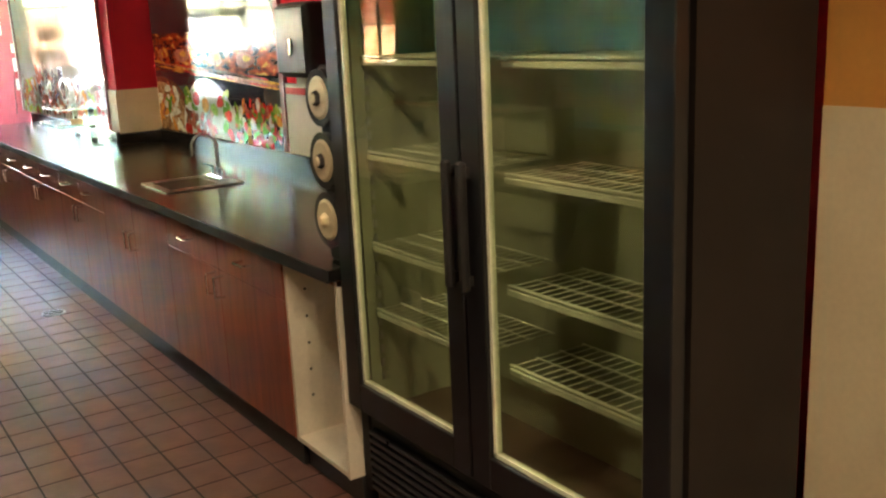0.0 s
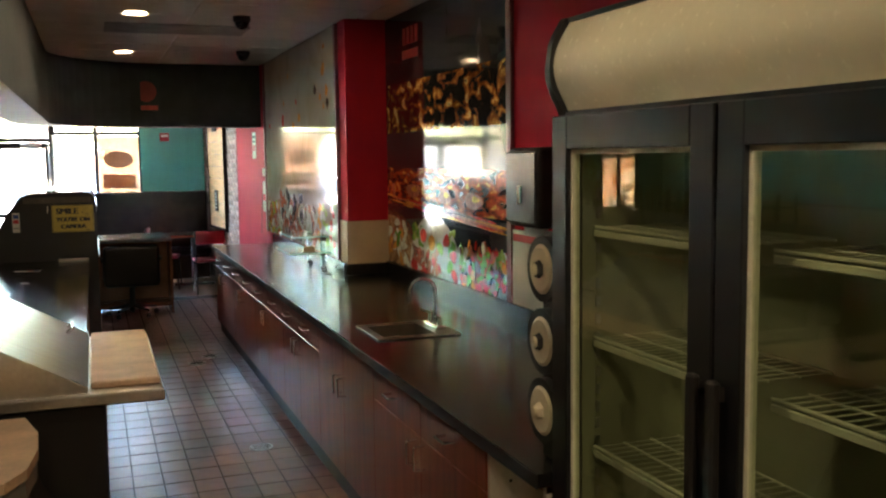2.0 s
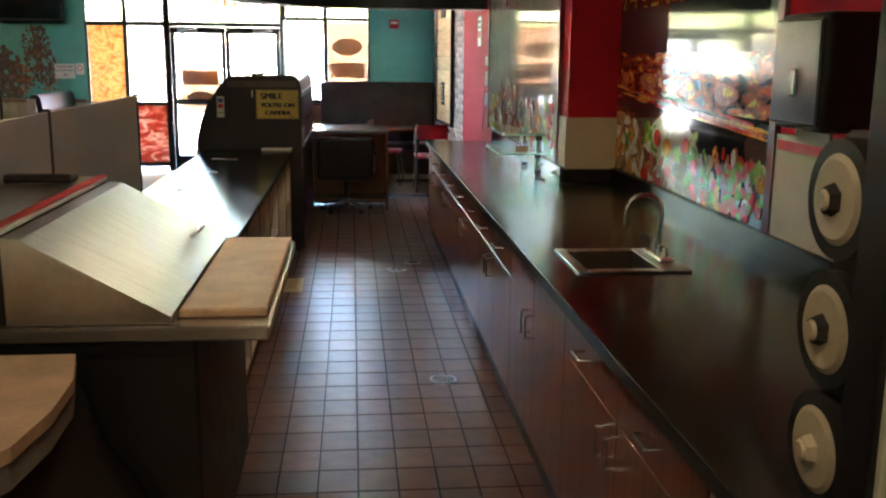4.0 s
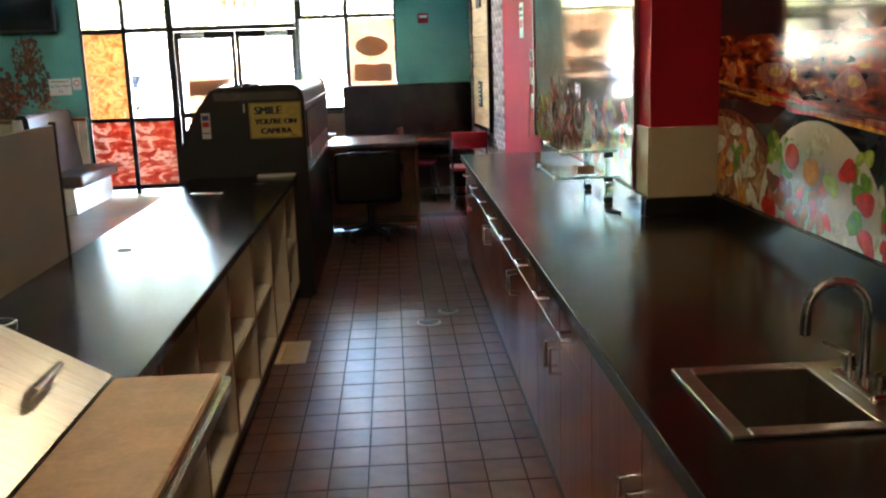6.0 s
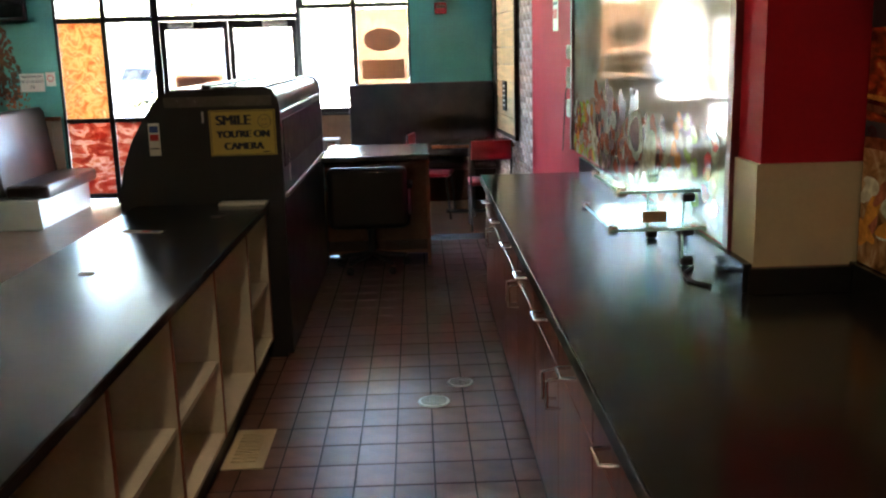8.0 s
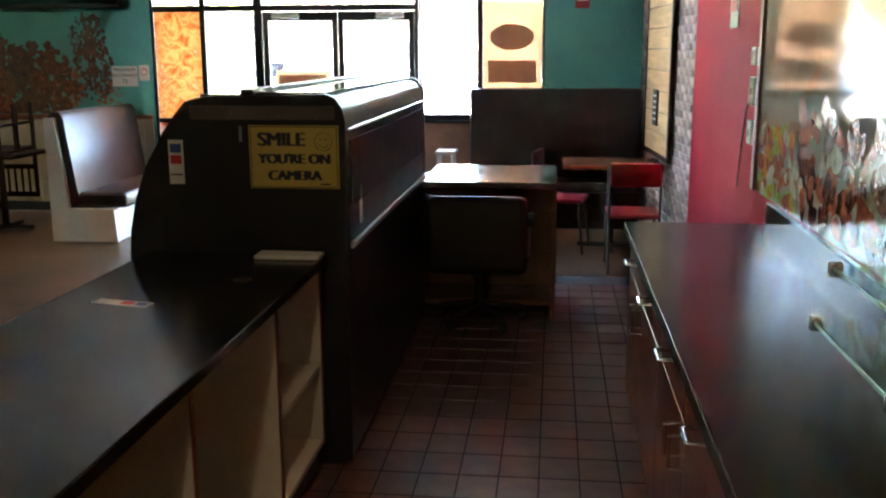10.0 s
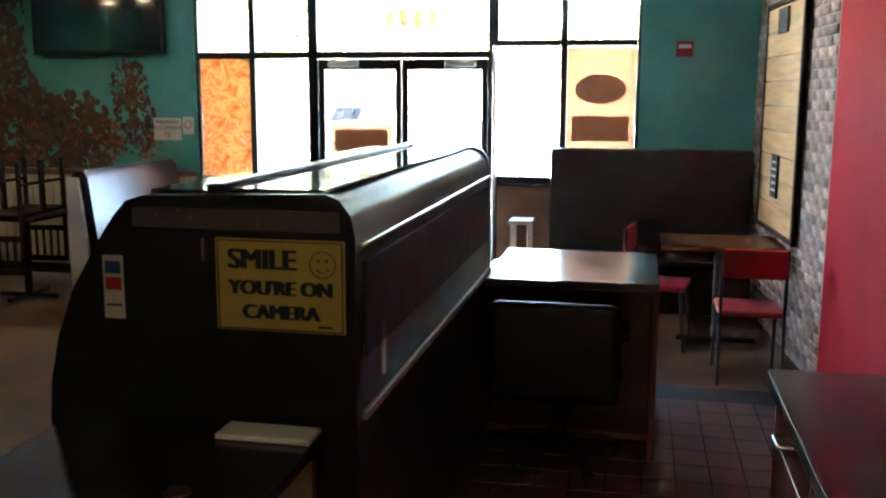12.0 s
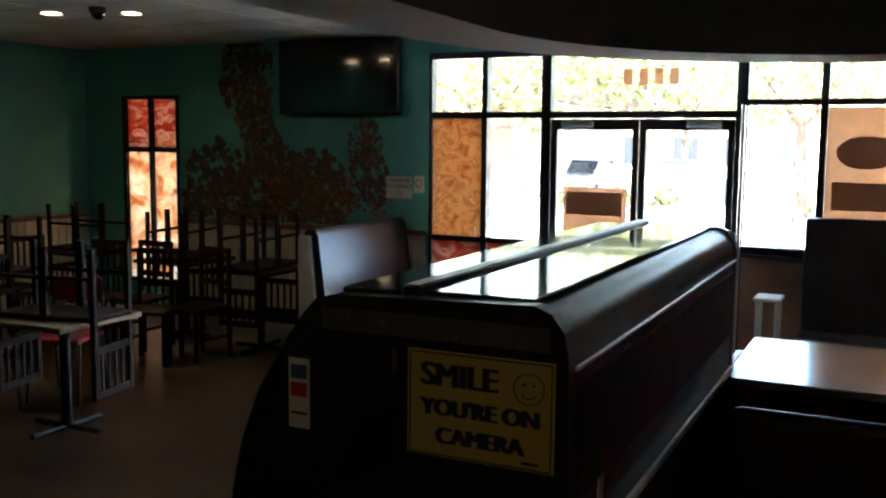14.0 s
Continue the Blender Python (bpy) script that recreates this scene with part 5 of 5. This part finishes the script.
# ---- ceiling fittings ----
WARM = (1.0, 0.78, 0.50)
for x, y in ((0.75, 5.2), (0.75, 7.6), (0.75, 10.2), (1.9, 6.4), (-4.5, 13.65), (-5.1, 13.4), (1.0, -0.6), (0.2, -1.8), (0.6, 2.2)):
    d = thing("downlight", (x, y, ZC - 0.02), "round recessed ceiling downlight, lit warm", "ceiling light", "ceiling downlights")
    bm = bmesh.new()
    bmesh.ops.create_cone(bm, cap_ends=False, segments=28, radius1=0.095, radius2=0.075, depth=0.012, matrix=Matrix.Translation((x, y, ZC - 0.02)))
    part("ring", bm, WHITE, d)
    part("lens", rod(bmesh.new(), (x, y, ZC - 0.018), (x, y, ZC - 0.014), 0.075, n=24), GLOW_WARM, d, "glowing lens")
for x, y, w in ((1.0, -0.6, 0.2), (0.2, -1.8, 0.24), (0.6, 2.2, 0.08), (0.75, 5.2, 0.07), (0.75, 7.6, 0.08), (-4.5, 13.65, 0.06), (-5.1, 13.4, 0.06)):
    lamp(x, y, ZC - 0.045, w, 0.14, WARM)
for x, y in ((1.5, 7.6), (1.85, 9.9), (-4.5, 13.3)):
    c = thing("dome_camera", (x, y, ZC - 0.01), "black dome security camera on the ceiling", "camera", "dome cameras")
    part("base", rod(bmesh.new(), (x, y, ZC - 0.05), (x, y, ZC - 0.012), 0.065, n=20), MATT, c)
    part("dome", ball(bmesh.new(), (x, y, ZC - 0.055), 0.055, 3), GLOSSBLACK, c, smooth=True)
for x, y in ((0.85, 4.3), (1.3, 4.0)):
    c = thing("track_spot", (x, y, ZC - 0.1), "brass coloured spotlight on the ceiling", "spotlight", "ceiling spotlights")
    part("stem", rod(bmesh.new(), (x, y, ZC - 0.08), (x, y, ZC - 0.012), 0.012, n=8), MATT, c)
    part("head", rod(bmesh.new(), (x, y, ZC - 0.17), (x, y + 0.04, ZC - 0.07), 0.045, 0.03, 16), mat("brass", (0.6, 0.42, 0.18), 0.3, 0.9), c, smooth=True)
for x, y in ((1.1, 6.0), (1.1, 8.4)):
    v = thing("ceiling_vent", (x, y, ZC - 0.015), "grey perforated ceiling air return panel", "vent", "ceiling vents")
    part("panel", bx(x - 0.55, x + 0.55, y - 0.27, y + 0.27, ZC - 0.022, ZC - 0.013), mat("vent_grey", (0.30, 0.29, 0.26), 0.7), v)

# ---- outside: forecourt, cars, trees, shops ----
structure("ground", bx(-400, 400, YF + 0.16, 700, -0.4, -0.12), ASPHALT, "grey asphalt parking lot reaching the distance")
structure("pavement", bx(-40, 40, YF + 0.16, 20.5, -0.12, -0.02, 0.01), PAVING, "pale concrete pavement outside the shop")
structure("pavement_far", bx(-60, 60, 33, 36, -0.12, 0.02), PAVING, "pale concrete planting strip kerb")


def car(x, y, turn, paint, label):
    c = thing("parked_car", (0, 0, 0), label, "car", "parked cars")
    prof = [(-2.2, 0.35), (-2.25, 0.7), (-2.1, 0.92), (-1.3, 1.0), (-0.7, 1.42), (0.9, 1.45), (1.7, 1.02), (2.2, 0.9), (2.25, 0.5), (2.2, 0.35)]
    bm = bmesh.new()
    prism(bm, [(u, v if v < 1.05 else 1.02) for u, v in prof], "y", -0.88, 0.88)
    part("body", bm, paint, c)
    bm = bmesh.new()
    prism(bm, [(-1.35, 1.0), (-0.75, 1.40), (0.9, 1.43), (1.65, 1.0)], "y", -0.78, 0.78)
    part("glasshouse", bm, DEEPGLASS, c, "dark glazed cabin")
    part("roof", bx(-0.78, 0.92, -0.76, 0.76, 1.40, 1.47, 0.03), paint, c)
    for u in (-1.4, 1.4):
        for v in (-0.9, 0.72):
            w = part("wheel", rod(bmesh.new(), (u, v, 0.33), (u, v + 0.18, 0.33), 0.33, n=20), RUBBER, c)
            part("rim", rod(bmesh.new(), (u, v - 0.01, 0.33), (u, v + 0.19, 0.33), 0.2, n=14), SILVER, w)
    for v in (-0.65, 0.65):
        part("headlight", bx(-2.27, -2.2, v - 0.16, v + 0.16, 0.68, 0.82), PAPER, c)
    c.matrix_basis = pose(x, y, -0.12, 0, 0, turn)


CARW = mat("white_car_paint", (0.75, 0.76, 0.78), 0.15, var=0.02, bump=0, coat=0.6)
CARS = mat("silver_car_paint", (0.42, 0.45, 0.5), 0.2, 0.5, var=0.02, bump=0, coat=0.6)
CARB = mat("blue_car_paint", (0.08, 0.12, 0.22), 0.2, 0.3, var=0.02, bump=0, coat=0.6)
car(-1.6, 25.5, 92, CARW, "white parked car in the lot")
car(2.2, 25.8, 88, CARS, "silver parked car in the lot")
for x, y, p, l in ((-9, 40, CARS, "silver car parked across the lot"), (-6, 40.5, CARB, "dark blue car parked across the lot"), (-3, 40, CARW, "white car parked across the lot"), (1, 40.3, CARS, "silver car parked across the lot"), (5, 40, CARW, "white car parked across the lot"), (-12.5, 40, CARB, "dark blue car parked across the lot")):
    car(x, y, 90, p, l)


def tree(x, y, h, r, seed):
    rnd = random.Random(seed)
    t = thing("tree", (x, y, -0.12), "leafy street tree with a slim forked trunk", "tree", "street trees")
    bm = bmesh.new()
    fork = Vector((x + rnd.uniform(-0.2, 0.2), y, h * 0.36))
    rod(bm, (x, y, -0.12), fork, 0.17, 0.12, 10)
    tips = []
    for i in range(7):
        a = i * 0.9 + rnd.random()
        mid = fork + Vector((math.cos(a) * r * 0.4, math.sin(a) * r * 0.4, h * rnd.uniform(0.12, 0.25)))
        tip = mid + Vector((math.cos(a) * r * rnd.uniform(0.2, 0.45), math.sin(a) * r * rnd.uniform(0.2, 0.45), h * rnd.uniform(0.08, 0.3)))
        rod(bm, fork, mid, 0.09, 0.055, 7), rod(bm, mid, tip, 0.055, 0.02, 6)
        tips += [mid, tip, (mid + tip) / 2]
    part("trunk", bm, BARK, t)
    verts, faces = [], []
    clumps = [p + Vector((rnd.gauss(0, r * 0.22), rnd.gauss(0, r * 0.22), rnd.gauss(0, h * 0.07))) for p in tips for _ in range(4)]
    for c in clumps:
        s = rnd.uniform(0.35, 0.75)
        for _ in range(24):
            p = c + Vector((rnd.gauss(0, s), rnd.gauss(0, s), rnd.gauss(0, s * 0.7)))
            u = Vector((rnd.gauss(0, 1), rnd.gauss(0, 1), rnd.gauss(0, 1))).normalized()
            v = u.orthogonal().normalized()
            q = rnd.uniform(0.07, 0.16)
            n = len(verts)
            verts += [p - u * q, p + v * q * 0.5, p + u * q, p - v * q * 0.5]
            faces.append((n, n + 1, n + 2, n + 3))
    me = bpy.data.meshes.new("crown")
    me.from_pydata([tuple(Vector(p) - ORIGIN[t.name]) for p in verts], [], faces)
    me.materials.append(LEAF)
    o = new("crown", me)
    o.parent = t


for i, (x, y, h, r) in enumerate(((-4.6, 30, 6.2, 2.6), (-1.2, 34, 6.6, 3.0), (-9.5, 31, 6.0, 2.6), (2.6, 35, 6.4, 2.8), (6.5, 33, 6, 2.6), (-15, 33, 7, 3), (-7, 47, 8, 3.6), (0.5, 50, 8, 3.8), (9, 48, 8, 3.5), (-16, 50, 9, 4), (-24, 45, 9, 4))):
    tree(x, y, h, r, 20 + i)
rnd = random.Random(3)
verts, faces = [], []
for k in range(9):
    cx, cy = -8 + k * 1.6 + rnd.uniform(-0.4, 0.4), 34.5 + rnd.uniform(-0.5, 0.5)
    for _ in range(240):
        p = Vector((cx + rnd.gauss(0, 0.5), cy + rnd.gauss(0, 0.4), 0.05 + abs(rnd.gauss(0.3, 0.25))))
        u = Vector((rnd.gauss(0, 1), rnd.gauss(0, 1), rnd.gauss(0, 1))).normalized()
        v, q, n = u.orthogonal().normalized(), 0.09, len(verts)
        verts += [tuple(p - u * q), tuple(p + v * q * 0.5), tuple(p + u * q), tuple(p - v * q * 0.5)]
        faces.append((n, n + 1, n + 2, n + 3))
me = bpy.data.meshes.new("hedge")
me.from_pydata(verts, [], faces)
me.materials.append(LEAF)
tagged(new("hedge", me), "low green shrubs along the planting strip", "shrub", kind="stuff")


def shop(x0, x1, y0, y1, h, label):
    s = thing("shop_building", ((x0 + x1) / 2, (y0 + y1) / 2, -0.12), label, "building")
    part("wall", bx(x0, x1, y0, y1, -0.12, h), STUCCO, s)
    bm = bmesh.new()
    prism(bm, [(y0 - 1.0, h), (y1 + 0.3, h), (y1 - 1, h + 1.1), (y0 + 1, h + 1.1)], "x", x0 - 0.5, x1 + 0.6)
    part("roof", bm, ROOFING, s)
    n = max(2, int((x1 - x0) / 3))
    for i in range(n):
        a = x0 + (i + 0.25) * (x1 - x0) / n
        w = part("window", bx(a, a + (x1 - x0) / n * 0.5, y0 - 0.04, y0 + 0.02, 0.6, 2.3), DEEPGLASS, s)
        part("frame", bx(a - 0.08, a + (x1 - x0) / n * 0.5 + 0.08, y0 - 0.07, y0 - 0.045, 2.3, 2.42), ROOFING, w)


shop(-24, -9.2, 36, 46, 3.2, "tan stucco single-storey building with brown roof")
shop(-40, 40, 66, 78, 4.0, "long tan shop row across the lot")
mb = thing("mailbox", (-5.6, 23, -0.02), "blue metal collection box on the pavement", "mailbox")
part("body", bx(-5.95, -5.45, 22.6, 23.0, 0.2, 1.2, 0.05, seg=2), BLUEINK, mb)
for x in (-5.9, -5.5):
    part("leg", bx(x - 0.03, x + 0.03, 22.65, 22.95, -0.12, 0.2), MATT, mb)
bn = thing("park_bench", (0.1, 19.0, -0.02), "pale slatted bench on the pavement", "bench")
for i in range(5):
    part("slat", bx(-0.7, 0.9, 18.8 + i * 0.1, 18.87 + i * 0.1, 0.42, 0.45, 0.004), PAPER, bn)
for i in range(4):
    part("slat", bx(-0.7, 0.9, 19.32, 19.35, 0.5 + i * 0.11, 0.58 + i * 0.11, 0.004), PAPER, bn)
for x in (-0.6, 0.8):
    part("leg", bx(x - 0.03, x + 0.03, 18.82, 19.31, -0.02, 0.42), MATT, bn)
    part("leg", bx(x - 0.03, x + 0.03, 19.28, 19.32, 0.42, 0.92), MATT, bn)

# the window wall and all that it carries stand a little further east
for ob in scene.objects:
    if ob.parent is None and ob.type in ("MESH", "EMPTY"):
        y = sum(c[1] for c in ob.bound_box) / 8 if ob.type == "MESH" else 0.0
        if 15.25 < ob.location.y + y < 16.2:
            ob.location.x += 0.29

# ---- bricks of the east wall ----
BL, BH = 0.205, 0.065
brick_me = []
for w in (1.0, 0.48):
    bm = bx(0, BL * w - 0.012, 0, 0.014, 0, BH - 0.010, 0.003)
    me = bpy.data.meshes.new("brick")
    bm.to_mesh(me)
    bm.free()
    me.materials.append(BRICK)
    brick_me.append(me)
rnd = random.Random(12)
length = 2.48
cells = []
for row in range(int(2.84 / BH)):
    s = -0.1 * (row % 2)
    while s < length:
        s0 = max(0.0, s)
        if s + BL <= length and s >= 0 and not (0.72 < s and s + BL < 1.88 and 0.8 < row * BH < 2.36):
            cells.append((s0, row * BH))
        s += BL
cells.sort(key=lambda c: abs(c[1] - 1.2))
for s, z in cells[:300]:
    ob = new("brick", brick_me[0])
    ob.matrix_world = Matrix.Translation(on_east(s, z + 0.004, rnd.uniform(-0.008, -0.002))) @ Matrix.Rotation(TURN_E, 4, "Z")
    ob.parent = brick_wall
bm = bmesh.new()
for s, z in cells[300:]:
    g = box(bmesh.new(), 0, BL - 0.012, 0, 0.012, 0, BH - 0.01)
    g.transform(Matrix.Translation(on_east(s, z + 0.004, -0.004)) @ Matrix.Rotation(TURN_E, 4, "Z"))
    tmp = bpy.data.meshes.new("tmp")
    g.to_mesh(tmp)
    g.free()
    bm.from_mesh(tmp)
    bpy.data.meshes.remove(tmp)
if cells[300:]:
    o = structure("bricks_outer", bm, BRICK, "whitewashed bricks")
    o["kind"] = "stuff"
    o.parent = brick_wall

# ---- quarry tiles of the aisle ----
PX, PY, TX, TY = 0.1626, 0.206, 1.038, 7.675
bm = bx(-PX / 2 + 0.0035, PX / 2 - 0.0035, -PY / 2 + 0.0045, PY / 2 - 0.0045, -0.008, 0.0, 0.0015)
tile_me = bpy.data.meshes.new("tile")
bm.to_mesh(tile_me)
bm.free()
tile_me.materials.append(TILE)
spots = []
for i in range(-5, 5):
    for j in range(-41, 26):
        spots.append((TX + (i + 0.5) * PX, TY + (j + 0.5) * PY))
near = [(x, y) for x, y in spots if 0.3 < x < 1.7 and 5.2 < y < 10.4][:300]
chosen = set(near)
for x, y in near:
    o = new("tile", tile_me)
    o.location = (x, y, rnd.uniform(-0.0008, 0.0004))
    o.parent = kitchen_floor
verts, faces = [], []
extra = [(TX + (i + 0.5) * PX, TY + (j + 0.5) * PY) for i in range(5, 7) for j in range(16, 26)]
h, g = PX / 2 - 0.0035, PY / 2 - 0.0045
for x, y in [s for s in spots if s not in chosen] + extra:
    n = len(verts)
    verts += [(x - h, y - g, -0.004), (x + h, y - g, -0.004), (x + h, y + g, -0.004), (x - h, y + g, -0.004), (x - h + 0.002, y - g + 0.002, 0), (x + h - 0.002, y - g + 0.002, 0), (x + h - 0.002, y + g - 0.002, 0), (x - h + 0.002, y + g - 0.002, 0)]
    faces += [(n + 4, n + 5, n + 6, n + 7), (n, n + 1, n + 5, n + 4), (n + 1, n + 2, n + 6, n + 5), (n + 2, n + 3, n + 7, n + 6), (n + 3, n, n + 4, n + 7)]
me = bpy.data.meshes.new("tiles_outer")
me.from_pydata(verts, [], faces)
me.materials.append(TILE)
o = new("tiles_outer", me)
o.parent = kitchen_floor
tagged(o, "red-brown quarry tiles", kind="stuff")
